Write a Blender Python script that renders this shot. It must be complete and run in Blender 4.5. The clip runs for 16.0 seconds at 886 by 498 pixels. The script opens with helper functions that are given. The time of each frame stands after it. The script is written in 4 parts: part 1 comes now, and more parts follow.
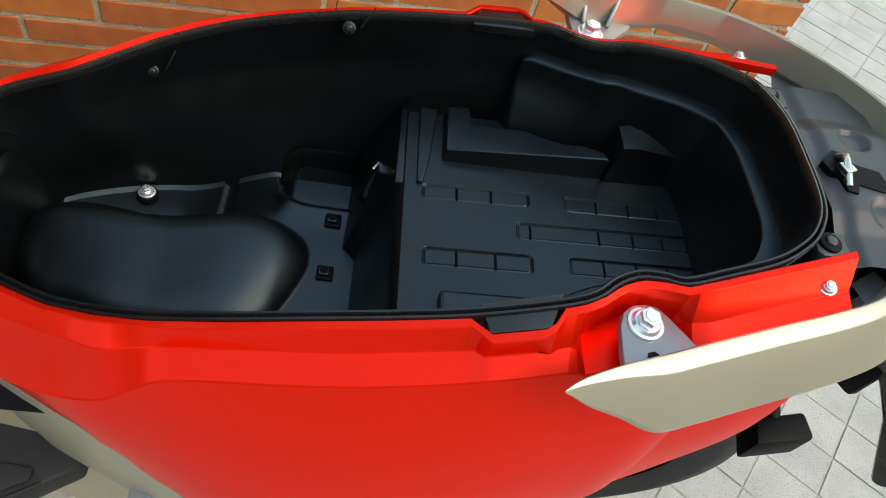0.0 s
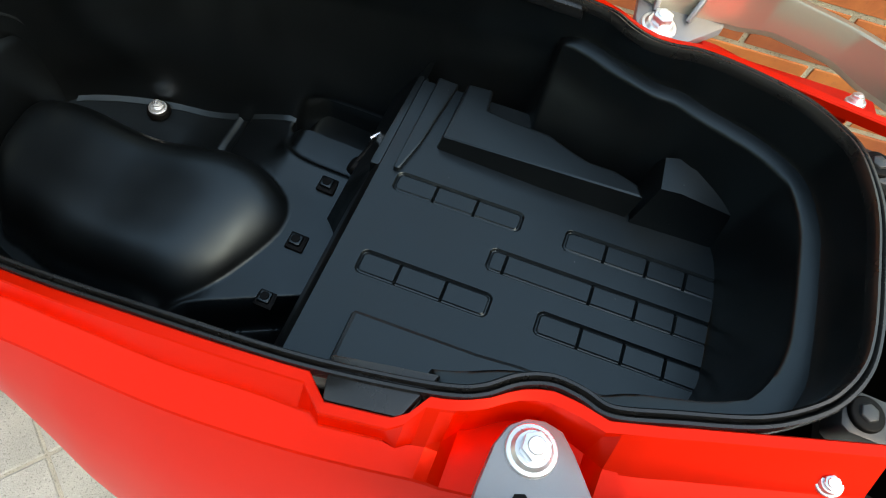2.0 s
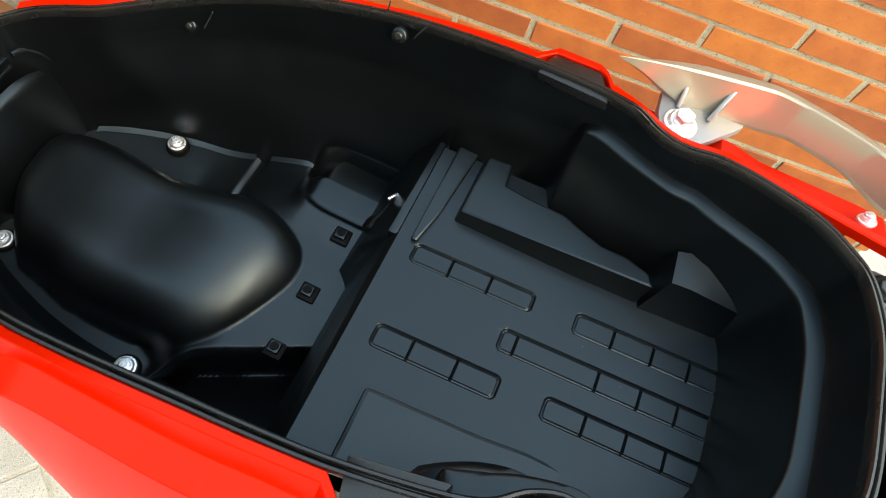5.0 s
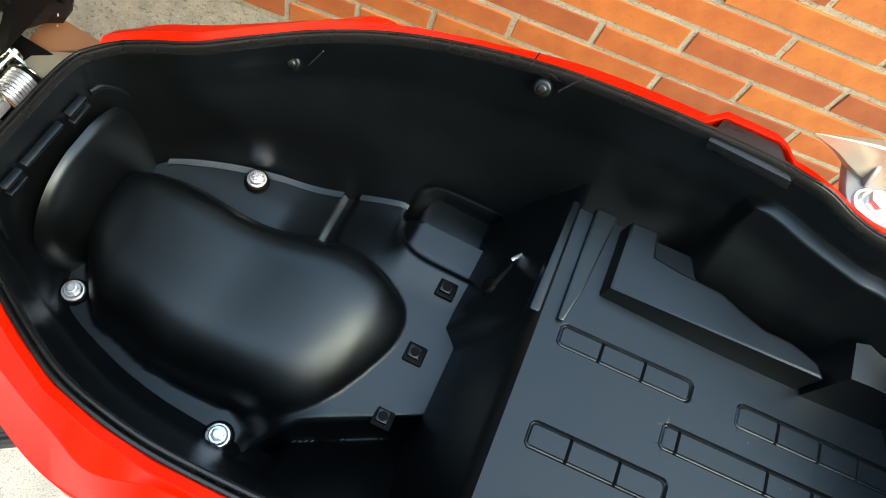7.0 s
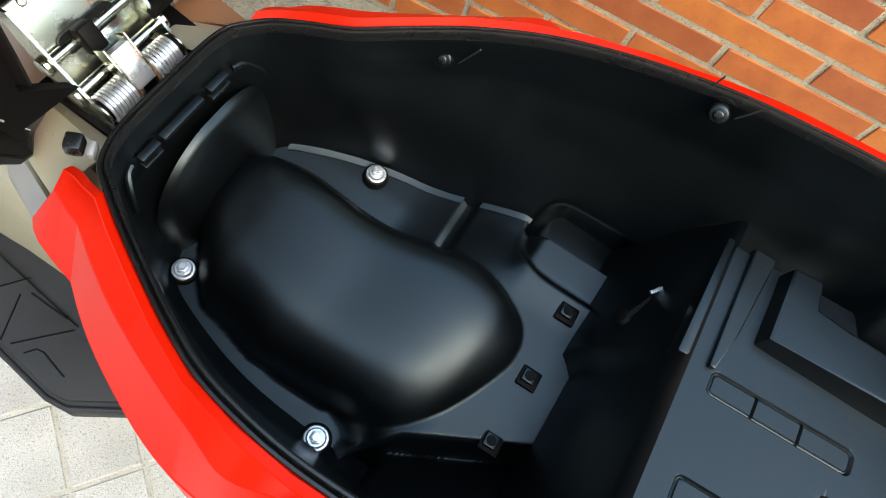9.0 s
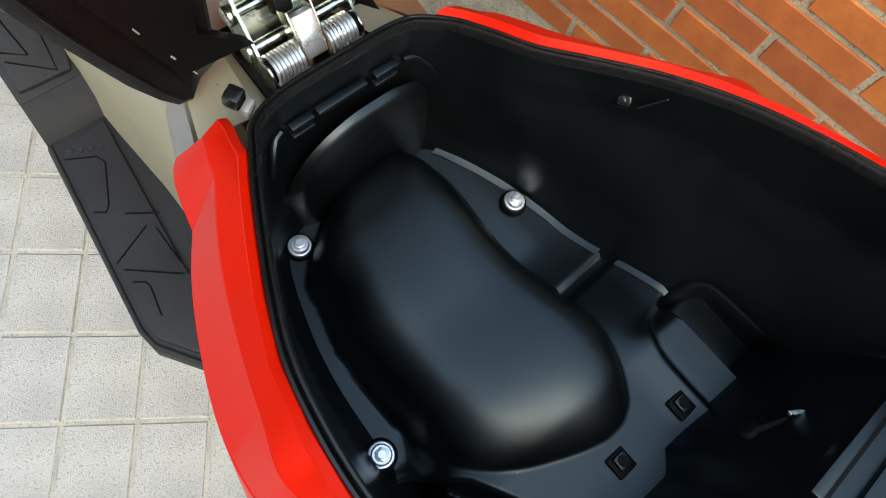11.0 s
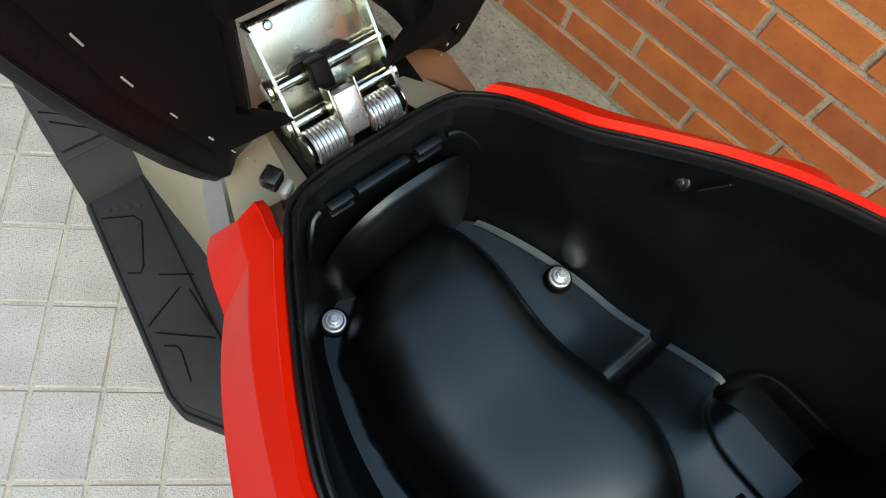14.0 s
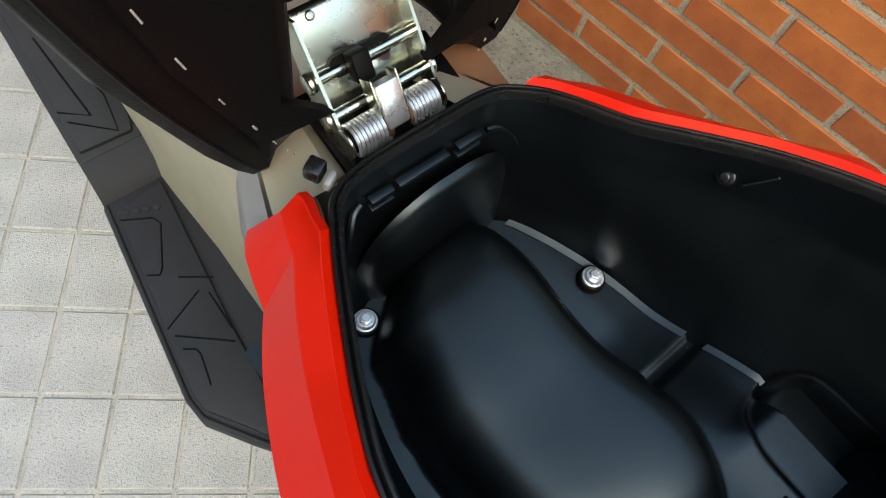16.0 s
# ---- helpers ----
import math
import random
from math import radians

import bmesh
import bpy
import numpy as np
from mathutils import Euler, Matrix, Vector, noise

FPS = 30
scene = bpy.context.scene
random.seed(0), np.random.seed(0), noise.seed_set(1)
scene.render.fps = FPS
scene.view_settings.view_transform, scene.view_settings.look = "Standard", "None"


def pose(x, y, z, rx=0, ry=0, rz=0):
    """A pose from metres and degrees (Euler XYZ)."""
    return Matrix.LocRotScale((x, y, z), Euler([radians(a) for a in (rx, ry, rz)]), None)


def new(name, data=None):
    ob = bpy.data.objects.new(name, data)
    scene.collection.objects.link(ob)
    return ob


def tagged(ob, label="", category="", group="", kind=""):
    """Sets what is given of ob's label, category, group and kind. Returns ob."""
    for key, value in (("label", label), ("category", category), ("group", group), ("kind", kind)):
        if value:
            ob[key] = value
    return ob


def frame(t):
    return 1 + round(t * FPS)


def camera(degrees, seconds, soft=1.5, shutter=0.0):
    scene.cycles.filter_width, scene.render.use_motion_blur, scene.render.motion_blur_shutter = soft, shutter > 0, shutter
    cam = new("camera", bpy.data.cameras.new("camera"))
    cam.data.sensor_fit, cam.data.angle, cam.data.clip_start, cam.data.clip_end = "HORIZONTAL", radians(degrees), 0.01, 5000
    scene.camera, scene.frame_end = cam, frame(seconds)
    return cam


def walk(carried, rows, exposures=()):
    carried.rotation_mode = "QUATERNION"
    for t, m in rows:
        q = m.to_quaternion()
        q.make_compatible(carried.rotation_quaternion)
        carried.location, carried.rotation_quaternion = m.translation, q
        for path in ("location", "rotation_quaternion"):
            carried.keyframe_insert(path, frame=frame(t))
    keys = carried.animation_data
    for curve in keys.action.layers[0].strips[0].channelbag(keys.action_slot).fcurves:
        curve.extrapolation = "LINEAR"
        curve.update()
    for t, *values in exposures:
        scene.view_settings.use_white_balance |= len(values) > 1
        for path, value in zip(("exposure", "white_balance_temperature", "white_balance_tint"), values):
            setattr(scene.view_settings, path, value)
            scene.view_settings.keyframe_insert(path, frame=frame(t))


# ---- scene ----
# ---------------------------------------------------------------- camera
PATH = [
    (0.0, -0.2190, -0.4127, 1.1622, 36.49, -11.93, 0.67),
    (0.5, -0.1786, -0.3775, 1.1346, 33.14, -12.25, 5.91),
    (1.0, -0.1304, -0.3229, 1.1188, 30.16, -9.97, 13.34),
    (1.5, -0.0932, -0.2912, 1.1088, 29.16, -8.22, 17.91),
    (2.0, -0.0586, -0.2698, 1.1216, 28.55, -8.40, 20.47),
    (2.5, -0.0303, -0.2609, 1.1203, 29.34, -8.81, 22.48),
    (3.0, -0.0095, -0.2500, 1.1219, 29.60, -8.99, 23.25),
    (3.5, -0.0102, -0.2552, 1.1280, 30.36, -9.71, 23.10),
    (4.0, -0.0251, -0.2585, 1.1334, 30.03, -9.88, 23.67),
    (4.5, -0.0554, -0.2481, 1.1464, 28.66, -10.15, 24.07),
    (5.0, -0.0997, -0.2293, 1.1593, 27.38, -10.58, 23.49),
    (5.2, -0.1302, -0.2210, 1.1597, 26.94, -11.06, 22.65),
    (7.3, -0.2743, -0.1809, 1.1060, 23.67, -13.48, 23.54),
    (7.5, -0.2880, -0.1810, 1.0957, 23.48, -14.31, 24.38),
    (8.0, -0.3243, -0.1831, 1.1082, 21.62, -15.47, 26.85),
    (8.5, -0.3292, -0.1950, 1.0905, 22.22, -14.39, 28.90),
    (9.0, -0.3327, -0.1913, 1.0815, 22.33, -12.54, 30.64),
    (9.5, -0.3343, -0.1860, 1.0721, 21.50, -10.99, 34.10),
    (10.0, -0.3056, -0.1845, 1.0566, 22.41, -9.76, 41.02),
    (10.2, -0.3301, -0.1899, 1.0593, 20.56, -10.19, 43.34),
    (12.3, -0.3611, -0.1656, 1.0175, 22.56, -8.48, 50.72),
    (12.5, -0.3606, -0.1667, 1.0174, 22.73, -8.41, 50.83),
    (13.0, -0.3664, -0.1671, 1.0222, 22.91, -8.34, 50.87),
    (13.5, -0.3768, -0.1706, 1.0289, 23.19, -8.51, 51.03),
    (14.0, -0.3876, -0.1599, 1.0318, 23.57, -8.15, 50.53),
    (14.5, -0.3906, -0.1723, 1.0291, 24.13, -8.09, 49.91),
    (15.0, -0.3964, -0.1828, 1.0172, 24.42, -8.54, 50.36),
    (15.5, -0.3963, -0.1834, 1.0156, 24.64, -8.33, 50.10),
    (16.0, -0.3990, -0.1880, 1.0141, 24.85, -8.59, 50.50),
]
cam = camera(66.0, 16.0, soft=1.0)
walk(cam, [(t, pose(x, y, z, rx, ry, rz)) for t, x, y, z, rx, ry, rz in PATH],
     exposures=((0.0, 1.35, 8300, 10), (1.0, 1.38, 8000, 10), (2.0, 1.68, 8500, 10), (3.5, 1.92, 9300, 10), (5.0, 2.2, 9300, 10), (7.5, 2.42, 8300, 10), (8.5, 2.26, 8000, 10), (10.0, 1.92, 7900, 10), (12.5, 1.58, 7800, 10), (16.0, 1.54, 7800, 10)))

# ---------------------------------------------------------------- world and light
SUN_EL, SUN_AZ = 45.0, 124.0
world = bpy.data.worlds.new("world")
world.use_nodes = True
wn = world.node_tree.nodes
sky = wn.new("ShaderNodeTexSky")
sky.sky_type = "NISHITA"
sky.sun_disc = False
sky.air_density = 2.2
sky.dust_density = 1.5
sky.ozone_density = 3.5
sky.sun_elevation = radians(SUN_EL)
sky.sun_rotation = radians(SUN_AZ)
wn["Background"].inputs[1].default_value = 0.16
world.node_tree.links.new(sky.outputs[0], wn["Background"].inputs[0])
scene.world = world

sun_data = bpy.data.lights.new("sun", "SUN")
sun_data.energy = 0.70
sun_data.angle = radians(52)
sun_data.color = (1.0, 0.97, 0.93)
sun = new("sun", sun_data)
az, el = radians(SUN_AZ), radians(SUN_EL)
sun_way = Vector((math.sin(az) * math.cos(el), math.cos(az) * math.cos(el), math.sin(el)))
sun.matrix_world = Matrix.Translation((0, 0, 4)) @ sun_way.to_track_quat("Z", "Y").to_matrix().to_4x4()


# ---------------------------------------------------------------- materials
def ramp(nt, src, stops):
    r = nt.nodes.new("ShaderNodeValToRGB")
    while len(r.color_ramp.elements) < len(stops):
        r.color_ramp.elements.new(0.5)
    for e, (p, c) in zip(r.color_ramp.elements, stops):
        e.position, e.color = p, (*c, 1)
    nt.links.new(src, r.inputs[0])
    return r.outputs[0]


def tex(nt, scale, detail=3.0, rough=0.55, kind="ShaderNodeTexNoise", coord="Object"):
    co = nt.nodes.new("ShaderNodeTexCoord")
    n = nt.nodes.new(kind)
    n.inputs["Scale"].default_value = scale
    if kind == "ShaderNodeTexNoise":
        n.inputs["Detail"].default_value, n.inputs["Roughness"].default_value = detail, rough
    nt.links.new(co.outputs[coord], n.inputs["Vector"])
    return n.outputs[0]


def mix(nt, a, b, f, how="MIX"):
    m = nt.nodes.new("ShaderNodeMix")
    m.data_type, m.blend_type = "RGBA", how
    for sock, v in ((m.inputs[0], f), (m.inputs[6], a), (m.inputs[7], b)):
        if isinstance(v, (int, float)):
            sock.default_value = v
        elif isinstance(v, tuple):
            sock.default_value = (*v, 1)
        else:
            nt.links.new(v, sock)
    return m.outputs[2]


def bump(nt, src, strength, distance, before=None):
    b = nt.nodes.new("ShaderNodeBump")
    b.inputs["Strength"].default_value, b.inputs["Distance"].default_value = strength, distance
    nt.links.new(src, b.inputs["Height"])
    if before:
        nt.links.new(before, b.inputs["Normal"])
    return b.outputs[0]


def material(name, colour, rough, metal=0.0, grain=None, stain=None, rough_var=0.0, coat=0.0, spec=0.5, island=0.0, speck=None, dust=0.0, tint=None):
    """grain: (scale, strength, distance) of the fine relief; stain: (scale, darker colour, amount) of large patches;
    speck: the same for small sharp grains; island: how far the pieces differ; dust: pale specks lying on it."""
    m = bpy.data.materials.new(name)
    m.use_nodes = True
    nt = m.node_tree
    p = nt.nodes["Principled BSDF"]
    p.inputs["Metallic"].default_value = metal
    p.inputs["Roughness"].default_value = rough
    p.inputs["Specular IOR Level"].default_value = spec
    p.inputs["Coat Weight"].default_value = coat
    p.inputs["Coat Roughness"].default_value = 0.22
    if tint:
        p.inputs["Specular Tint"].default_value = (*tint, 1)
    c = colour
    if stain:
        f = ramp(nt, tex(nt, stain[0], 4), [(0.35, (0, 0, 0)), (0.7, (1, 1, 1))])
        mm = nt.nodes.new("ShaderNodeMath")
        mm.operation = "MULTIPLY"
        mm.inputs[1].default_value = stain[2]
        nt.links.new(f, mm.inputs[0])
        c = mix(nt, colour, stain[1], mm.outputs[0])
    if speck:
        f = ramp(nt, tex(nt, speck[0], 2, 0.7), [(0.56, (0, 0, 0)), (0.70, (speck[2],) * 3)])
        c = mix(nt, c, speck[1], f)
        f = ramp(nt, tex(nt, speck[0] * 0.8, 2, 0.7), [(0.30, (speck[2] * 0.35,) * 3), (0.42, (0, 0, 0))])
        c = mix(nt, c, tuple(min(1.0, v * 1.5) for v in colour), f)
    if island:
        oi = nt.nodes.new("ShaderNodeObjectInfo")
        geo = nt.nodes.new("ShaderNodeNewGeometry")
        add = nt.nodes.new("ShaderNodeMath")
        add.operation = "ADD"
        nt.links.new(oi.outputs["Random"], add.inputs[0])
        nt.links.new(geo.outputs["Random Per Island"], add.inputs[1])
        fr = nt.nodes.new("ShaderNodeMath")
        fr.operation = "FRACT"
        nt.links.new(add.outputs[0], fr.inputs[0])
        v = ramp(nt, fr.outputs[0], [(0.0, (1 - island, 1 - island * 1.15, 1 - island * 0.4)), (0.5, (1, 1, 1)), (1.0, (1 + island * 0.4, 1 + island * 0.8, 1 + island * 0.3))])
        c = mix(nt, c, v, 1.0, "MULTIPLY")
    if dust:
        co, vo = nt.nodes.new("ShaderNodeTexCoord"), nt.nodes.new("ShaderNodeTexVoronoi")
        vo.inputs["Scale"].default_value = 70
        nt.links.new(co.outputs["Object"], vo.inputs["Vector"])
        near = ramp(nt, vo.outputs["Distance"], [(0.022, (1, 1, 1)), (0.032, (0, 0, 0))])
        some = ramp(nt, vo.outputs["Color"], [(0.66, (0, 0, 0)), (0.68, (1, 1, 1))])
        c = mix(nt, c, (dust, dust, dust), mix(nt, near, some, 1.0, "MULTIPLY"))
    if isinstance(c, tuple):
        p.inputs["Base Color"].default_value = (*c, 1)
    else:
        nt.links.new(c, p.inputs["Base Color"])
    if rough_var:
        rr = ramp(nt, tex(nt, 35, 4), [(0.3, (max(rough - rough_var, 0),) * 3), (0.7, (min(rough + rough_var, 1),) * 3)])
        nt.links.new(rr, p.inputs["Roughness"])
    if grain:
        nt.links.new(bump(nt, tex(nt, grain[0], 3, 0.6), grain[1], grain[2]), p.inputs["Normal"])
    return m


RED = material("red_paint", (0.90, 0.0170, 0.0044), 0.32, 0.56, None, (5, (0.85, 0.0140, 0.0042), 0.6), spec=0.36, coat=0.12, tint=(1.0, 0.42, 0.43))
# specular tint paints the sky's blue into the black plastic's highlights
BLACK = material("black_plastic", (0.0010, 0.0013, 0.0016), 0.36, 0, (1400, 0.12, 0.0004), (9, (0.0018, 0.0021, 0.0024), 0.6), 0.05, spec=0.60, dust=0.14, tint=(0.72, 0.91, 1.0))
SEAL = material("black_rubber_seal", (0.007, 0.0075, 0.008), 0.27, 0, (900, 0.1, 0.0003), rough_var=0.06, spec=0.6)
# for dark plastic parts, and for shade drawn as dark pieces in openings
DARK = material("dark_plastic_and_cavity_shade", (0.0014, 0.0014, 0.0015), 0.58, 0, (1200, 0.2, 0.0004), (12, (0.0028, 0.0025, 0.0024), 0.5), spec=0.14)
COVER = material("grey_black_plastic", (0.020, 0.0225, 0.0245), 0.42, 0, (1800, 0.25, 0.0004), (14, (0.026, 0.028, 0.030), 0.6), 0.06, spec=0.62)
VINYL = material("black_vinyl", (0.0022, 0.0020, 0.0021), 0.52, 0, (420, 0.35, 0.0008), (7, (0.0042, 0.0032, 0.0032), 0.6), 0.1, spec=0.20)
RAIL = material("champagne_silver_paint", (0.37, 0.355, 0.28), 0.30, 0.5, None, (9, (0.335, 0.32, 0.25), 0.5), coat=0.2)
ZINC = material("zinc_plated_steel", (0.60, 0.63, 0.58), 0.25, 1.0, (160, 0.06, 0.0006), (26, (0.50, 0.49, 0.36), 0.6), 0.08)
STEEL = material("bright_bolt_steel", (0.86, 0.89, 0.92), 0.30, 0.85, (300, 0.05, 0.0004), (60, (0.62, 0.63, 0.65), 0.5), 0.08)
PLATE = material("pale_cast_alloy", (0.29, 0.295, 0.31), 0.42, 0.6, (900, 0.15, 0.0005), (30, (0.25, 0.255, 0.265), 0.5), 0.08)
BEIGE = material("sand_grey_panel", (0.34, 0.325, 0.24), 0.42, 0.15, (1500, 0.12, 0.0004), (6, (0.29, 0.275, 0.2), 0.5), 0.06)
TRIM = material("silver_grey_trim", (0.27, 0.275, 0.28), 0.36, 0.4, (1500, 0.08, 0.0003), rough_var=0.05)
RUBBER = material("foot_rubber", (0.016, 0.0182, 0.0208), 0.64, 0, (700, 0.35, 0.0007), (11, (0.024, 0.026, 0.0285), 0.7), 0.08, spec=0.25)
THREAD = material("pale_thread", (0.27, 0.25, 0.22), 0.7)
BROWN = material("brown_plastic", (0.20, 0.095, 0.045), 0.7, 0, (900, 0.2, 0.0004), (14, (0.15, 0.07, 0.035), 0.6), spec=0.25)
BRICK = material("orange_brick", (0.465, 0.140, 0.036), 0.72, 0, (240, 0.30, 0.0010), (16, (0.34, 0.088, 0.028), 0.75), 0.08, island=0.28, speck=(110, (0.24, 0.075, 0.04), 0.3))
MORTAR = material("grey_mortar", (0.46, 0.44, 0.33), 0.92, 0, (420, 0.9, 0.0025), (22, (0.33, 0.31, 0.235), 0.8), speck=(220, (0.12, 0.11, 0.085), 0.8))
TILE = material("grey_paving", (0.455, 0.465, 0.445), 0.88, 0, (420, 1.0, 0.0024), (9, (0.34, 0.347, 0.33), 0.85), 0.06, island=0.025, speck=(260, (0.21, 0.215, 0.20), 0.8))
JOINT = material("paving_joint", (0.44, 0.43, 0.375), 0.95, 0, (300, 0.8, 0.002), (14, (0.27, 0.265, 0.23), 0.8), speck=(300, (0.14, 0.135, 0.115), 0.7))
# pale so that the unseen added walls throw light on the scooter
PLASTER = material("unseen_wall_plaster", (0.40, 0.37, 0.32), 0.9, 0, (60, 0.5, 0.004), (0.7, (0.31, 0.29, 0.255), 0.7))
CONCRETE = material("rough_concrete", (0.25, 0.245, 0.185), 0.93, 0, (170, 1.0, 0.004), (40, (0.16, 0.157, 0.12), 0.8), speck=(120, (0.06, 0.058, 0.045), 0.8))


# ---------------------------------------------------------------- mesh helpers
def part(name, bm, mat, parent=None, label="", smooth=40, at=None):
    """Links a bmesh as one mesh object, under a thing or a part."""
    bmesh.ops.recalc_face_normals(bm, faces=bm.faces)
    me = bpy.data.meshes.new(name)
    bm.to_mesh(me)
    bm.free()
    me.materials.append(mat)
    if smooth:
        me.polygons.foreach_set("use_smooth", [True] * len(me.polygons))
        me.set_sharp_from_angle(angle=radians(smooth))
    ob = new(name, me)
    if parent:
        ob.parent = parent
    if at is not None:
        ob.matrix_basis = at
    return tagged(ob, label) if label else ob


def thing(name, label, category, group="", kind="", at=None):
    ob = new(name)
    if at is not None:
        ob.matrix_basis = at
    return tagged(ob, label, category, group, kind)


def bevel(bm, width, segments=2, angle=30):
    edges = [e for e in bm.edges if len(e.link_faces) == 2 and e.calc_face_angle(0) > radians(angle)]
    bmesh.ops.bevel(bm, geom=edges, offset=width, segments=segments, profile=0.5, affect="EDGES", clamp_overlap=True)
    return bm


def box(sx, sy, sz, m=None, round_=0.0, segments=2, bm=None):
    b = bmesh.new()
    bmesh.ops.create_cube(b, size=1.0, matrix=Matrix.Diagonal((sx, sy, sz, 1)))
    if round_:
        bevel(b, round_, segments)
    if m is not None:
        bmesh.ops.transform(b, matrix=m, verts=b.verts)
    return join(bm, b)


def join(bm, b):
    if bm is None:
        return b
    me = bpy.data.meshes.new("tmp")
    b.to_mesh(me)
    b.free()
    bm.from_mesh(me)
    bpy.data.meshes.remove(me)
    return bm


def cyl(r1, r2, h, m=None, n=24, round_=0.0, bm=None, caps=True):
    b = bmesh.new()
    bmesh.ops.create_cone(b, cap_ends=caps, segments=n, radius1=r1, radius2=r2, depth=h)
    if round_:
        bevel(b, round_, 2, 50)
    if m is not None:
        bmesh.ops.transform(b, matrix=m, verts=b.verts)
    return join(bm, b)


def prism(points, z0, z1, round_=0.0, segments=2, m=None, bm=None):
    """A polygon in the plan, extruded from z0 to z1."""
    b = bmesh.new()
    vs = [b.verts.new((x, y, z0)) for x, y in points]
    f = b.faces.new(vs)
    r = bmesh.ops.extrude_face_region(b, geom=[f])
    bmesh.ops.translate(b, vec=(0, 0, z1 - z0), verts=[v for v in r["geom"] if isinstance(v, bmesh.types.BMVert)])
    if round_:
        bevel(b, round_, segments)
    if m is not None:
        bmesh.ops.transform(b, matrix=m, verts=b.verts)
    return join(bm, b)


def loft(rings, closed=True, cap=(False, False), bm=None):
    """Faces between rings of equally many points."""
    b = bm or bmesh.new()
    rows = [[b.verts.new(p) for p in r] for r in rings]
    n = len(rows[0])
    for a, c in zip(rows, rows[1:]):
        for i in range(n if closed else n - 1):
            j = (i + 1) % n
            b.faces.new((a[i], a[j], c[j], c[i]))
    if cap[0]:
        b.faces.new(rows[0])
    if cap[1]:
        b.faces.new(rows[-1][::-1])
    return b


def tube(path, radius, n=10, bm=None, cap=True, flat=1.0, up=(0, 0, 1)):
    """A round or flattened bar along a path."""
    P = [Vector(p) for p in path]
    rings = []
    for i, p in enumerate(P):
        d = (P[min(i + 1, len(P) - 1)] - P[max(i - 1, 0)]).normalized()
        s = d.cross(Vector(up))
        s = s.normalized() if s.length > 1e-6 else Vector((1, 0, 0))
        u = s.cross(d).normalized()
        r = radius[i] if isinstance(radius, (list, tuple)) else radius
        rings.append([p + s * r * math.cos(a) + u * r * flat * math.sin(a) for a in (2 * math.pi * k / n for k in range(n))])
    return loft(rings, True, (cap, cap), bm)


def smoothstep(a, b, x):
    t = min(max((x - a) / (b - a), 0.0), 1.0)
    return t * t * (3 - 2 * t)


def spline(points, n):
    """A Catmull-Rom curve through points, n steps a span."""
    P = [Vector(p) for p in points]
    out = []
    for i in range(len(P) - 1):
        a, b, c, d = P[max(i - 1, 0)], P[i], P[i + 1], P[min(i + 2, len(P) - 1)]
        for k in range(n):
            t = k / n
            out.append(0.5 * (2 * b + (c - a) * t + (2 * a - 5 * b + 4 * c - d) * t * t + (3 * b - a - 3 * c + d) * t ** 3))
    return out + [P[-1]]


def steps(a, b, most, marks=()):
    """Values from a to b, at most that far apart, with every mark among them."""
    v = sorted({a, b, *[m for m in marks if a < m < b]})
    out = [v[0]]
    for p, q in zip(v, v[1:]):
        k = max(1, math.ceil((q - p) / most))
        out += [p + (q - p) * (i + 1) / k for i in range(k)]
    return out


def field(xs, ys, height):
    """A sheet over a grid of the plan, lifted by height(x, y)."""
    return loft([[(x, y, height(x, y)) for y in ys] for x in xs], closed=False)


# ---------------------------------------------------------------- ground, wall
WALL_YAW = radians(6.78)
WALL_FOOT = (-0.5426, 0.6244)
BL, BC, GAP = 0.2538, 0.0534, 0.0100
wall_m = Matrix.Translation((WALL_FOOT[0], WALL_FOOT[1], 0.1144)) @ Matrix.Rotation(WALL_YAW, 4, "Z")
WALL_END = 1.17

ground = thing("ground", "grey concrete paving laid diagonally to the wall", "ground", kind="structure")
TX, TY, TA, TO = 0.0982, 0.1262, 0.898, (-1.1817, -0.2101)
tile_m = Matrix.Translation((*TO, 0)) @ Matrix.Rotation(TA, 4, "Z")
b = bmesh.new()
bmesh.ops.create_grid(b, x_segments=1, y_segments=1, size=400, matrix=Matrix.Translation((0, 0, -0.0024)))
part("paving_bed", b, JOINT, ground, smooth=0)
b = field(steps(-3.6, 1.15, 0.02), [-0.200, -0.199, -0.196, -0.190] + steps(-0.18, 0.0, 0.02),
          lambda x, y: -0.006 + 0.0035 * noise.noise((x * 24, y * 24, 0)) + 0.003 * noise.noise((x * 7, y * 7, 3)) - 0.112 * smoothstep(-0.190, -0.200, y))
bmesh.ops.transform(b, matrix=wall_m, verts=b.verts)
part("wall_footing", b, CONCRETE, ground, "rough patchy concrete strip at the wall's foot", 60)

# unseen plain walls round the street, added to block and bounce light
for name, sx, sy, x, y in (("wall_street", 26.0, 0.3, 0.0, -7.0), ("wall_front", 0.3, 14.0, -12.0, 0.3), ("wall_rear", 0.3, 14.0, 12.0, 0.3)):
    tagged(part(name, box(sx, sy, 5.6, Matrix.Translation((x, y, 2.79)), 0.02), PLASTER, smooth=0), "plain pale plastered wall, added out of view to block and bounce light", "wall", kind="structure")

wall = thing("wall_brick", "orange brick wall in running bond with grey mortar", "wall", kind="structure")
part("mortar", box(3.6 + WALL_END - 0.006, 0.24, 1.18, wall_m @ Matrix.Translation(((WALL_END - 0.006 - 3.6) / 2, 0.1229, 0.475))), MORTAR, wall, smooth=0)


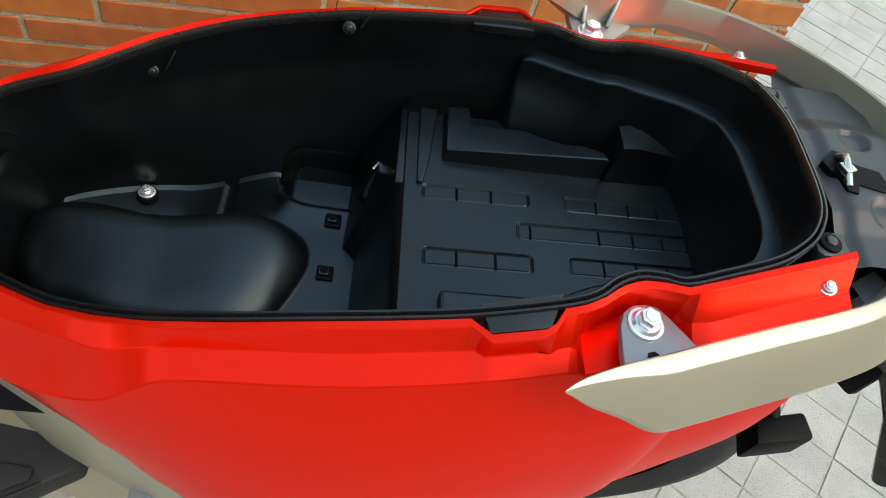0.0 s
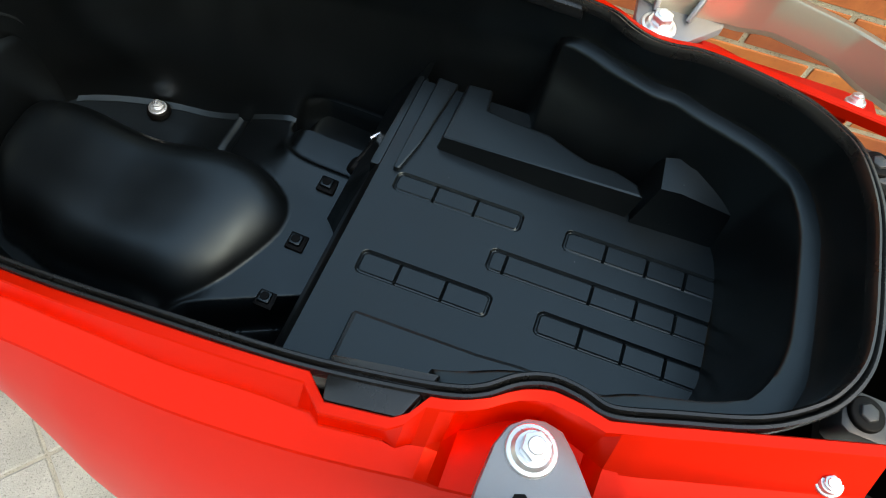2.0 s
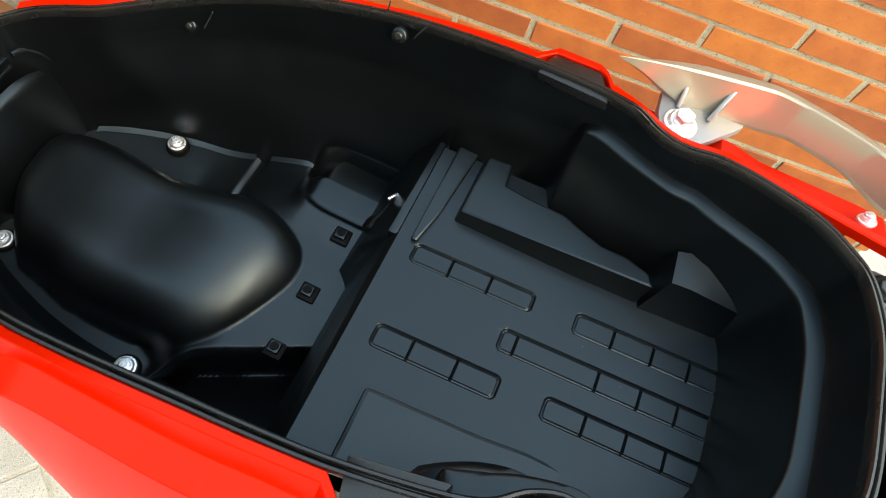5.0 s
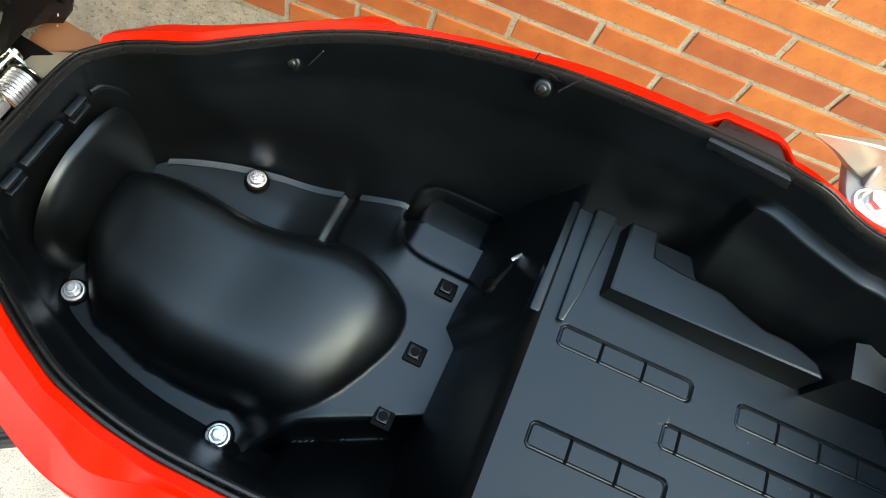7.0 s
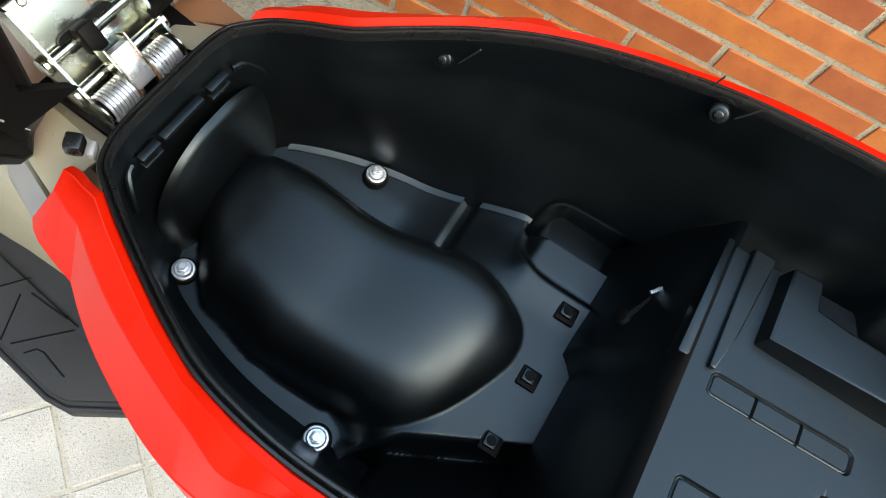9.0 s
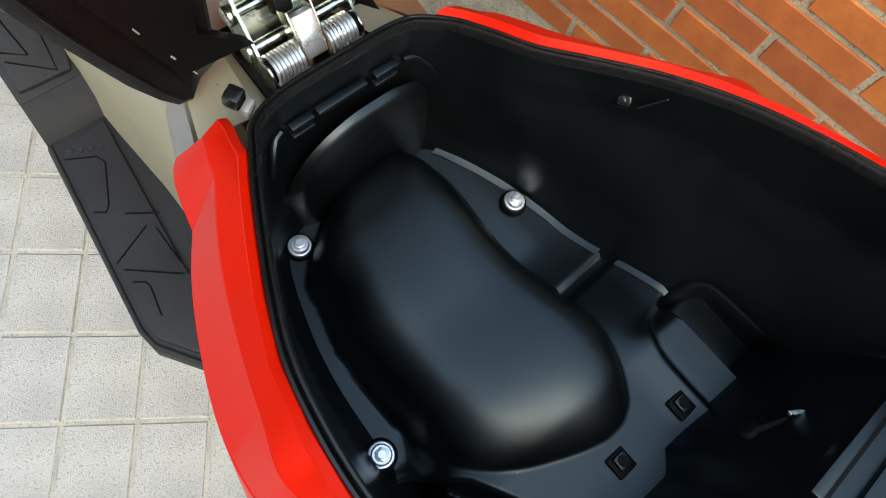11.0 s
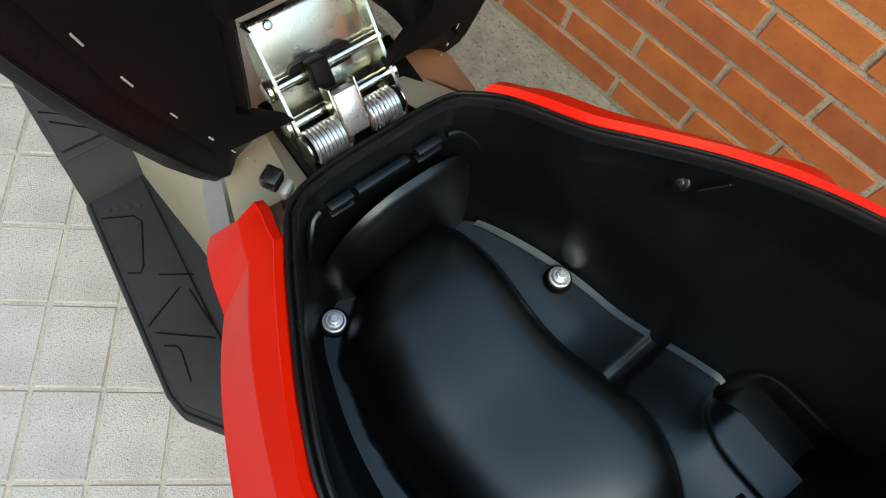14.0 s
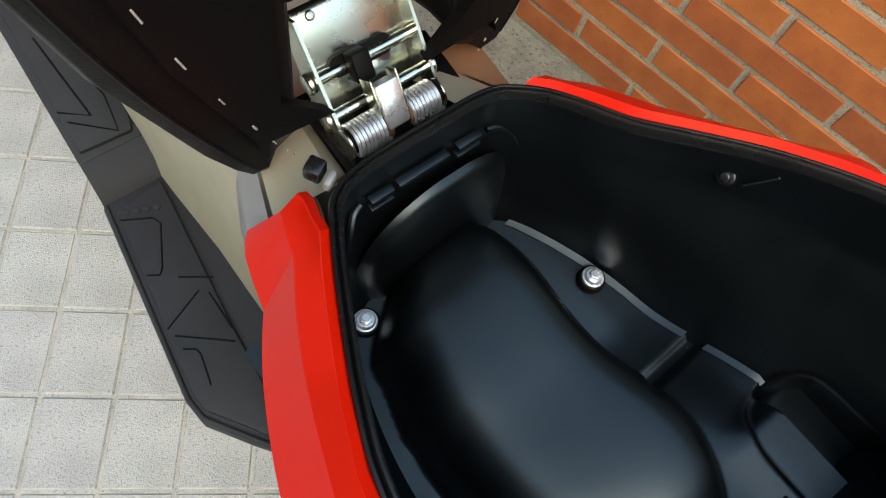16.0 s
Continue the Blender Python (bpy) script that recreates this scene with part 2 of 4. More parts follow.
# ---------------------------------------------------------------- the scooter: shared shape of the storage opening
# rows of x, the near edge's y and the far edge's y
RIM = [(-0.4775, 0.008, 0.008), (-0.4772, -0.026, 0.040), (-0.4740, -0.046, 0.0575), (-0.4665, -0.0605, 0.0675), (-0.4540, -0.0695, 0.0780), (-0.4360, -0.081, 0.0865), (-0.408, -0.097, 0.097),
       (-0.380, -0.112, 0.1145), (-0.350, -0.1255, 0.1325), (-0.318, -0.1335, 0.147), (-0.285, -0.138, 0.157), (-0.240, -0.1395, 0.164), (-0.190, -0.1395, 0.166), (-0.142, -0.1395, 0.162),
       (-0.100, -0.1385, 0.156), (-0.058, -0.1345, 0.148), (-0.034, -0.1305, 0.140), (-0.0215, -0.1255, 0.134), (-0.010, -0.117, 0.124), (0.002, -0.113, 0.117), (0.014, -0.1145, 0.1145),
       (0.028, -0.1185, 0.1140), (0.052, -0.113, 0.1065), (0.084, -0.104, 0.0910), (0.104, -0.092, 0.073), (0.115, -0.080, 0.058), (0.1225, -0.064, 0.034), (0.1255, -0.044, 0.012), (0.126, -0.016, -0.016)]
MID = 0.003


# how far the wall below the lip stands in from it, row by row, along x and y
LEDGE_IN = [(0.008, 0.0)] + [(0.008, 0.003), (0.006, 0.005), (0.004, 0.006), (0.003, 0.006), (0.001, 0.005), (0.002, 0.003), (0.002, 0.001), (0.002, 0.003), (0.0, 0.0055), (0.0, 0.0055),
            (0.0, 0.0055), (0.0, 0.0065), (0.002, 0.009), (-0.004, 0.0085), (-0.009, 0.0065), (-0.010, 0.004), (-0.008, 0.002), (-0.002, 0.001), (0.002, 0.001), (0.004, 0.004), (0.004, 0.006),
            (-0.004, 0.0065), (-0.0035, 0.0055), (-0.0035, 0.0025), (-0.0045, 0.002), (-0.0055, 0.002), (-0.007, 0.001)] + [(-0.007, 0.0)]
FOOT = [(-0.461, 0.0), (-0.460, 0.035), (-0.455, 0.055), (-0.446, 0.069), (-0.432, 0.079), (-0.402, 0.0915), (-0.374, 0.1005), (-0.342, 0.1070),
        (-0.308, 0.1105), (-0.280, 0.1125), (-0.240, 0.114), (-0.215, 0.114), (-0.180, 0.114), (-0.142, 0.114), (-0.098, 0.112), (-0.062, 0.107),
        (-0.049, 0.1025), (-0.038, 0.0970), (-0.024, 0.0925), (-0.008, 0.0900), (0.006, 0.0885), (0.020, 0.0865), (0.043, 0.0815),
        (0.074, 0.0755), (0.0885, 0.0685), (0.0955, 0.0555), (0.0990, 0.036), (0.1005, 0.017), (0.101, 0.0)]


def rim_z(x):
    return 0.86 + 0.25 * x


def closed_outline(rows):
    """A smooth closed outline from rows of x, near y and far y, the near side first."""
    near = [(p.x, p.y) for p in spline([(x, a, 0) for x, a, _ in rows], 7)]
    far = [(p.x, p.y) for p in spline([(x, c, 0) for x, _, c in rows], 7)]
    return near + far[-2:0:-1]


def edge_y(x, side):
    """Where the rim's edge lies on one side, as a distance from the plan's axis."""
    for (xa, na, fa), (xb, nb, fb) in zip(RIM, RIM[1:]):
        if x <= xb:
            k = max(0.0, (x - xa) / (xb - xa))
            return -(na + (nb - na) * k) if side < 0 else fa + (fb - fa) * k
    return -RIM[-1][1] if side < 0 else RIM[-1][2]


def inward(points):
    """The unit normals of a closed outline that point to its inside."""
    n, out = len(points), []
    for i in range(n):
        a, c = points[i - 1], points[(i + 1) % n]
        d = Vector((c[0] - a[0], c[1] - a[1])).normalized()
        out.append((-d.y, d.x))
    return out


OUTLINE = closed_outline(RIM)
NORM = inward(OUTLINE)
LOWER = closed_outline([(x + dx, a + dy, c - dy) for (x, a, c), (dx, dy) in zip(RIM, LEDGE_IN)])
foot_mid = lambda x: 0.002 * smoothstep(-0.1, -0.3, x) - 0.005 * smoothstep(-0.1, 0.05, x)
BOTTOM = closed_outline([(x, foot_mid(x) - w, foot_mid(x) + w) for x, w in FOOT])
LOWER_NORM, BOTTOM_NORM = inward(LOWER), inward(BOTTOM)


def ring(offset, height, down=None):
    """The opening's outline, moved inward by offset(x, y) and lifted to height(x, y); down: from the ledge's outline (0) to the floor's (1)."""
    out = []
    for k, ((x, y), (nx, ny)) in enumerate(zip(OUTLINE, NORM)):
        if down is not None:
            (x0, y0), (x1, y1) = LOWER[k], BOTTOM[k]
            x, y = x0 + (x1 - x0) * down, y0 + (y1 - y0) * down
            nx, ny = BOTTOM_NORM[k]
        o = offset(x, y) if callable(offset) else offset
        out.append((x + nx * o, y + ny * o, height(x, y) if callable(height) else rim_z(x) + height))
    return out


def rear(x):
    return smoothstep(-0.052, -0.041, x)


def ledge_z(x):
    if x < -0.035:
        return rim_z(x) - (0.0306 - 0.0066 * smoothstep(-0.06, -0.035, x))
    return rim_z(x) - (0.024 + 0.085 * (x + 0.035))


def broad(y):
    """The ledge is broader on the near side."""
    return 1.0 + 0.5 * smoothstep(-0.035, -0.075, y)


scooter = thing("scooter", "red scooter with raised seat and empty open storage beside a wall", "scooter",
                at=Matrix.Translation((0, 0, -0.24)) @ Matrix.Scale(1.2, 4))

# ---- storage bucket
def pocket(x, y):
    """The round hollow in the far wall, just ahead of the step."""
    return -0.026 * smoothstep(-0.242, -0.220, x) * smoothstep(-0.140, -0.162, x) * (1 if y > 0 else 0)


def wall_z(x, d):
    """Height of the bucket's wall, from below the ledge (0) to the floor (1)."""
    top, low = ledge_z(x) - 0.012, 0.612 + 0.13 * rear(x)
    return top + (low - top) * d


wall_rings = [
    ring(0.0060, 0.0010), ring(0.0066, -0.004),
    ring(0.0, lambda x, y: ledge_z(x) + 0.004, 0.0),
    ring(lambda x, y: 0.0008 * rear(x), lambda x, y: ledge_z(x) + 0.001 * rear(x), 0.0),
    ring(lambda x, y: 0.0092 * rear(x) * broad(y), lambda x, y: ledge_z(x) - 0.004 + 0.0040 * rear(x), 0.0),
    ring(lambda x, y: 0.0104 * rear(x) * broad(y), lambda x, y: ledge_z(x) - 0.007 + 0.0060 * rear(x), 0.0),
    ring(lambda x, y: 0.0109 * rear(x) * broad(y), lambda x, y: ledge_z(x) - 0.010 + 0.0070 * rear(x), 0.0),
    ring(lambda x, y: 0.0111 * rear(x) * broad(y), lambda x, y: ledge_z(x) - 0.014 + 0.0080 * rear(x), 0.0),
    ring(lambda x, y: 0.0113 * rear(x) * broad(y), lambda x, y: ledge_z(x) - 0.022, 0.06),
    *[ring(lambda x, y, p=p, d=d: p * pocket(x, y) + 0.0110 * (broad(y) - 0.7 * d) * rear(x + 0.036 * d), lambda x, y, d=d: wall_z(x, d), d)
      for d, p in ((0.25, 0), (0.50, 0), (0.59, 0.03), (0.635, 0.16), (0.665, 0.42), (0.70, 0.74), (0.75, 0.94), (0.84, 1), (0.94, 1))],
    ring(lambda x, y: 0.001 + pocket(x, y) + 0.003 * rear(x + 0.036), lambda x, y: 0.612 + 0.13 * rear(x), 1.0),
    ring(lambda x, y: 0.005 + pocket(x, y), lambda x, y: 0.602 + 0.13 * rear(x), 1.0),
    ring(0.018, lambda x, y: 0.592 + 0.11 * rear(x), 1.0),
]
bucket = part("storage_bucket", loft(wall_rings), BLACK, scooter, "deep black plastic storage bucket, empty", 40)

# lip of the opening: two fine beads with a groove between
seal_rings = [ring(o, h) for o, h in ((-0.0004, -0.006), (-0.0004, 0.0), (0.0003, 0.0018), (0.0017, 0.0020), (0.0026, 0.0008), (0.0030, -0.0012),
                                      (0.0034, 0.0006), (0.0041, 0.0026), (0.0054, 0.0028), (0.0064, 0.0012), (0.0068, -0.004))]
part("rim_seal", loft(seal_rings), SEAL, bucket, "black grooved rim seal", 60)


# front floor with the rounded hump
def along(x, table):
    """A value that goes smoothly from row to row of a table."""
    if x <= table[0][0]:
        return table[0][1]
    for (x0, v0), (x1, v1) in zip(table, table[1:]):
        if x <= x1:
            return v0 + (v1 - v0) * smoothstep(x0, x1, x)
    return table[-1][1]


HUMP_NEAR = [(-0.458, -0.030), (-0.405, -0.067), (-0.350, -0.078), (-0.294, -0.081), (-0.245, -0.093), (-0.200, -0.096)]
HUMP_FAR = [(-0.458, 0.066), (-0.415, 0.065), (-0.345, 0.0605), (-0.255, 0.0725), (-0.195, 0.066)]


def hump(x, y, lift):
    """The hump above a floor that has risen by lift."""
    yn, yf = along(x, HUMP_NEAR), along(x, HUMP_FAR)
    k = y - 0.038
    xr = -0.181 - math.sqrt(0.016 ** 2 + ((0.52 if k < 0 else 1.25) * k) ** 2)
    p = (x + 0.459) / (xr + 0.459) * 2 - 1
    q = (y - (yn + yf) / 2) / ((yf - yn) / 2)
    e = (abs(p) ** (5.0 if p < 0 else 3.2) + abs(q) ** 3.2) ** (1 / 3.2)
    dome = 0.056 * (1 - 0.22 * min(max((p + 0.25) / 1.25, 0.0), 1.0) ** 2) * (1 + 0.10 * min(max(q, -1.0), 1.0))
    return (dome - 0.60 * lift) * (1 - min(e, 1.0) ** 4.6) ** 0.80


def near_hollow(x, y):
    """The hollow of the floor beside the near wall, ahead of the step."""
    edge = -0.057 + 0.50 * (x + 0.219) - 0.5 * max(0.0, -0.242 - x)
    return (-0.046 * smoothstep(edge, edge - 0.010, y) + 1.1 * max(0.0, edge - 0.010 - y)) * smoothstep(-0.270, -0.256, x)


def cup(x, y):
    """The scoop at the far side of the floor, falling outward."""
    d = (((x + 0.190) / 0.053) ** 4 + ((y - 0.128) / 0.050) ** 4) ** 0.25
    return -smoothstep(1.0, 0.90, d) * (0.0065 - 0.05 * min(max(y - 0.080, 0.0), 0.03) + 0.024 * smoothstep(0.110, 0.117, y))


def far_wall_y(x, z):
    """Where the bucket's far wall stands at a height."""
    lean = min(max((ledge_z(x) - 0.012 - z) / (ledge_z(x) - 0.624), 0.0), 1.0)
    for (xa, wa), (xb, wb) in zip(FOOT, FOOT[1:]):
        if x <= xb:
            foot = foot_mid(x) + wa + (wb - wa) * max(0.0, x - xa) / (xb - xa)
            break
    top = edge_y(x, 1) - 0.004
    return top + (foot - top) * lean


def floor_z(x, y):
    k = smoothstep(-0.088, -0.060, y)
    rise = (0.038 + 0.04 * y) * (1 - 0.36 * smoothstep(0.060, 0.110, y) * smoothstep(-0.225, -0.245, x))
    rise *= smoothstep(-0.278 - 0.057 * k, -0.240 + 0.015 * k, x)
    base = 0.602 + 0.07 * y + 0.004 * smoothstep(0.05, 0.09, y) + rise
    notch = -0.0046 * smoothstep(0.045, 0.06, y) * smoothstep(-0.2960, -0.2915, x) * smoothstep(-0.2815, -0.2860, x)
    return base + notch + hump(x, y, rise) + cup(x, y) + near_hollow(x, y)


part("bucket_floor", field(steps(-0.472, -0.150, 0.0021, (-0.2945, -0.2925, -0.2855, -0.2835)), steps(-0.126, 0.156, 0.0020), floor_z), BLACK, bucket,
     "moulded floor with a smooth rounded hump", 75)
# narrow chamfer where the far shelf meets the wall
for x0, x1 in ((-0.437, -0.2962), (-0.2822, -0.2420)):
    edge_rows = []
    for x in steps(x0, x1, 0.006):
        yw = far_wall_y(x, floor_z(x, 0.105) + 0.003)
        z = floor_z(x, yw - 0.004)
        edge_rows.append([(x, yw - 0.0065, z - 0.004), (x, yw - 0.0050, z + 0.0006), (x, yw - 0.0042, z + 0.0012), (x, yw + 0.0005, z + 0.0042), (x, yw + 0.003, z + 0.0042)])
    part("shelf_edge", loft(edge_rows, closed=False), BLACK, bucket, smooth=30)
# rounded back of the front wall
rings = []
for k in range(15):
    a = 1 - (1 - k / 14) ** 1.6
    z = 0.598 + 0.100 * a
    w = 0.069 * math.sqrt(max(0.02, 1 - (max(a - 0.35, 0) / 0.66) ** 2.2))
    d = 0.019 * (1 - 0.62 * a) * math.sqrt(max(0.0, 1 - a ** 20))
    rings.append([(-0.460 + d * (1 - abs(s) ** 3.5) ** 0.6, 0.024 + w * s, z) for s in (-1 + 2 * i / 24 for i in range(25))])
part("front_bulge", loft(rings, closed=False, cap=(False, False)), BLACK, bucket, "rounded bulge of the front wall", 60)
# raised ribs along the front wall
for y0, y1 in ((-0.0355, -0.0190), (-0.0163, 0.0212), (0.0275, 0.0460)):
    part("rib", box(0.006, y1 - y0, 0.0042, Matrix.Translation((-0.4655, (y0 + y1) / 2, 0.7155)), 0.0012), BLACK, bucket)
    if y1 - y0 < 0.02:
        part("rib", box(0.006, y1 - y0, 0.0032, Matrix.Translation((-0.4655, (y0 + y1) / 2 + 0.0005, 0.7070)), 0.0010), BLACK, bucket)
for pts in ([(-0.466, -0.041, 0.7170), (-0.464, -0.047, 0.7150), (-0.459, -0.0525, 0.7080), (-0.455, -0.0565, 0.6950)], [(-0.466, 0.0520, 0.7130), (-0.463, 0.0620, 0.7110), (-0.456, 0.0700, 0.7030), (-0.451, 0.0750, 0.6900)]):
    part("rib", tube(spline(pts, 5), 0.0023, 8), BLACK, bucket)

# square bosses on the floor
for x, y in ((-0.185, 0.066), (-0.186, 0.010), (-0.187, -0.042)):
    m = Matrix.Translation((x, y, floor_z(x, y)))
    # dark box and small disc stand for the shade in recess and hole
    boss = part("boss", box(0.0156, 0.0156, 0.004, m, 0.0013), DARK, bucket, "square socket, its shaded recess drawn as a dark block")
    q = box(0.0100, 0.0100, 0.005, m @ Matrix.Translation((-0.001, 0.0005, 0.0025)), 0.0014)
    part("boss_cap", q, BLACK, boss)
    part("boss_hole", cyl(0.0038, 0.0034, 0.001, m @ Matrix.Translation((-0.001, 0.0005, 0.0052)), 16), DARK, boss)


def hex_bolt(parent, m, r_washer, r_hex, h, name="bolt", dome=False):
    """A flanged hexagon bolt with its washer, on the surface at m."""
    w = part(name, cyl(r_washer, r_washer * 0.95, 0.0022, m @ Matrix.Translation((0, 0, 0.0011)), 28, 0.0005), STEEL, parent, "bright steel bolt with washer")
    f = cyl(r_washer * 0.80, r_washer * 0.66, 0.002, m @ Matrix.Translation((0, 0, 0.0031)), 24)
    f = cyl(r_hex, r_hex, h, m @ Matrix.Translation((0, 0, 0.004 + h / 2)), 6, 0.0006, f)
    f = cyl(r_hex * 0.7, r_hex * 0.55, 0.0012, m @ Matrix.Translation((0, 0, 0.004 + h)), 18, 0, f)
    part("bolt_head", f, STEEL, w)
    return w


for x, y, z, r in ((-0.3660, 0.0935, 0.616, 0.0084), (-0.4395, -0.0505, 0.599, 0.0088), (-0.290, -0.0985, 0.598, 0.0094)):
    part("bolt_seat", cyl(r * 1.28, r * 1.12, 0.006, Matrix.Translation((x, y, z)), 24, 0.001), DARK, bucket)
    hex_bolt(bucket, Matrix.Translation((x, y, z + 0.002)), r, r * 0.54, 0.0040)

# rim screws in their small recessed tabs
for x, y, z, s in ((-0.354, 0.1270, 0.744, 1), (-0.193, 0.1520, 0.805, 1)):
    m = Matrix.Translation((x, y, z)) @ Matrix.Rotation(radians(62), 4, "X")
    sc = part("rim_screw", cyl(0.0068, 0.0058, 0.005, m, 20, 0.001), BLACK, bucket, "black screw in a recessed tab")
    part("screw_head", cyl(0.0040, 0.0028, 0.0025, m @ Matrix.Translation((0, 0, 0.0028)), 16, 0.0006), SEAL, sc)
    part("tab_edge", tube([(x - 0.013, y + 0.004, z + 0.010), (x - 0.012, y + 0.0040, z + 0.022)], 0.0006, 6), COVER, bucket)
    part("tab_edge", tube([(x + 0.010, y + 0.0035, z + 0.0), (x + 0.020, y + 0.0035, z + 0.022)], 0.0006, 6), COVER, bucket)

# step up to the rear floor
FZ = lambda x: 0.7555 + 0.08 * (x + 0.115)
face = []
for y in steps(-0.134, 0.140, 0.006):
    j = 0.012 * smoothstep(0.030, 0.036, y)
    face.append([(-0.1625 - j, y, 0.612), (-0.1610 - j, y, 0.645), (-0.149 - j * 0.8, y, 0.702), (-0.1385, y, 0.740), (-0.1355, y, 0.7495), (-0.1303, y, FZ(-0.1305) - 0.0001)])
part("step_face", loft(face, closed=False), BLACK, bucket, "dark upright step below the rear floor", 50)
part("flap_bar", prism([(-0.1395, 0.034), (-0.1285, 0.035), (-0.1290, 0.124), (-0.1375, 0.124)], 0.715, 0.7520, 0.002), BLACK, bucket, "bar along the step's edge")
part("hook_arm", tube([(-0.160, 0.062, 0.702), (-0.154, 0.076, 0.709), (-0.149, 0.088, 0.712)], 0.0022, 8), DARK, bucket)
part("hook_eye", cyl(0.008, 0.0065, 0.006, Matrix.Translation((-0.161, 0.062, 0.698)) @ Matrix.Rotation(radians(-60), 4, "Y"), 18, 0.001), DARK, bucket)
part("hook_bar", box(0.004, 0.0035, 0.020, Matrix.Translation((-0.1475, 0.0945, 0.710)) @ Matrix.Rotation(0.5, 4, "X"), 0.001), COVER, bucket)
for pts in ([(-0.156, 0.080, 0.714), (-0.152, 0.0855, 0.7155), (-0.1495, 0.0890, 0.715)], [(-0.1475, 0.0905, 0.7155), (-0.142, 0.0985, 0.718), (-0.136, 0.1055, 0.7205)]):
    part("hook_wire", tube(pts, (0.0015, 0.0015, 0.0008), 8), STEEL, bucket, "short bright wire hook")

# rear floor mat with sunken cells
ROWS = [(0.0195, 0.0330, (-0.1160, -0.0884, -0.0600, -0.0290)), (-0.0465, -0.0315, (-0.1140, -0.0888, -0.0585, -0.0300)),
        (-0.0140, 0.0007, (-0.0395, -0.0292, 0.0270, 0.0553, 0.0800, 0.0960)), (0.0185, 0.0328, (0.0020, 0.0286, 0.0560, 0.0810, 0.0960)),
        (-0.0450, -0.0305, (0.0010, 0.0275, 0.0542, 0.0795, 0.0960))]


def mat_z(x, y):
    """Height of the rear floor, with rows of shallow pans that have rounded ends."""
    z = FZ(x)
    for y0, y1, cuts in ROWS:
        x0, x1 = cuts[0], cuts[-1] if cuts[-1] < 0.09 else 0.12
        r = 0.0032
        qx, qy = abs(x - (x0 + x1) / 2) - (x1 - x0) / 2 + r, abs(y - (y0 + y1) / 2) - (y1 - y0) / 2 + r
        d = math.hypot(max(qx, 0), max(qy, 0)) + min(max(qx, qy), 0) - r
        if d > 0.0014:
            continue
        z -= 0.0018 * max(0.0, 1 - abs(d) / 0.0014)
        if d < 0:
            z -= 0.0007 * min(1.0, -d / 0.0008)
            for c in cuts[1:-1]:
                z -= 0.0017 * max(0.0, 1 - abs(x - c) / 0.0011)
    return z


NEAR_EDGE = (-0.0014, -0.0007, 0.0, 0.0007, 0.0014, 0.0022, 0.0032)
mx = [c + v for _, _, cuts in ROWS for c in cuts[1:-1] for v in (-0.0011, 0.0, 0.0011)]
mx += [v for _, _, cuts in ROWS for e in NEAR_EDGE for v in (cuts[0] + e, cuts[-1] - e)]
my = [v for y0, y1, _ in ROWS for e in NEAR_EDGE for v in (y0 + e, y1 - e)]
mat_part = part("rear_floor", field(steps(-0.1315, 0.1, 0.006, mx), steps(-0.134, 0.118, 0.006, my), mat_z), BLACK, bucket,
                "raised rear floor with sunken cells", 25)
# long ridge block with a wavy back
b = prism([(-0.0995, 0.064), (0.0380, 0.0605), (0.0330, 0.0705), (0.0160, 0.0770), (-0.002, 0.0785), (-0.0170, 0.0845), (-0.032, 0.0920), (-0.059, 0.0950), (-0.0775, 0.0985), (-0.0800, 0.118), (-0.0990, 0.118), (-0.0990, 0.100)],
          0.73, 0.7700, 0.0020)
for v in b.verts:
    if v.co.z < 0.75:
        v.co += Vector((-0.007, -0.008, 0))
    else:
        v.co.z += 0.155 * (v.co.x + 0.085)
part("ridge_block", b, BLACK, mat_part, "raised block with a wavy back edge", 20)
b = bmesh.new()
v = [b.verts.new(p) for p in ((0.035, 0.0530, 0.755), (0.099, 0.0550, 0.76), (0.102, 0.100, 0.76), (0.030, 0.100, 0.755),
                              (0.043, 0.0605, 0.8040), (0.055, 0.0600, 0.8070), (0.0935, 0.0630, 0.8010), (0.0960, 0.092, 0.8060), (0.062, 0.088, 0.8110), (0.040, 0.082, 0.8085))]
for f in ((0, 1, 6, 5, 4), (1, 2, 7, 6), (2, 3, 9, 8, 7), (3, 0, 4, 9), (4, 5, 8, 9), (5, 6, 7, 8), (0, 3, 2, 1)):
    b.faces.new([v[i] for i in f])
bevel(b, 0.0018)
part("peak_block", b, BLACK, mat_part, "small peaked block beside the ridge", 20)
part("edge_strip", prism([(-0.1220, 0.033), (-0.1220, 0.122), (-0.1060, 0.122), (-0.1120, 0.06), (-0.1175, 0.033)], 0.745, 0.7590, 0.0015), BLACK, mat_part, "raised strip along the floor's edge", 20)
b = prism([(-0.1030, -0.0745), (-0.1030, -0.112), (-0.103, -0.125), (0.045, -0.125), (0.044, -0.0680), (0.0, -0.0680), (-0.026, -0.0710), (-0.07, -0.0730)], 0.74, 0.7665, 0.003)
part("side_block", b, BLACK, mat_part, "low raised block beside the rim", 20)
pts = [(-0.085, -0.122, 0.752), (-0.066, -0.110, 0.763), (-0.046, -0.098, 0.775), (-0.024, -0.089, 0.783), (-0.002, -0.085, 0.785), (0.018, -0.088, 0.781), (0.038, -0.097, 0.770)]
part("arch", loft([[(p.x, p.y - 0.03, p.z - 0.002), (p.x, p.y - 0.006, p.z), (p.x, p.y, p.z - 0.003), (p.x, p.y + 0.001, p.z - 0.03)] for p in spline(pts, 4)], closed=False),
     BLACK, mat_part, "arched moulding round the bracket bolt", 60)

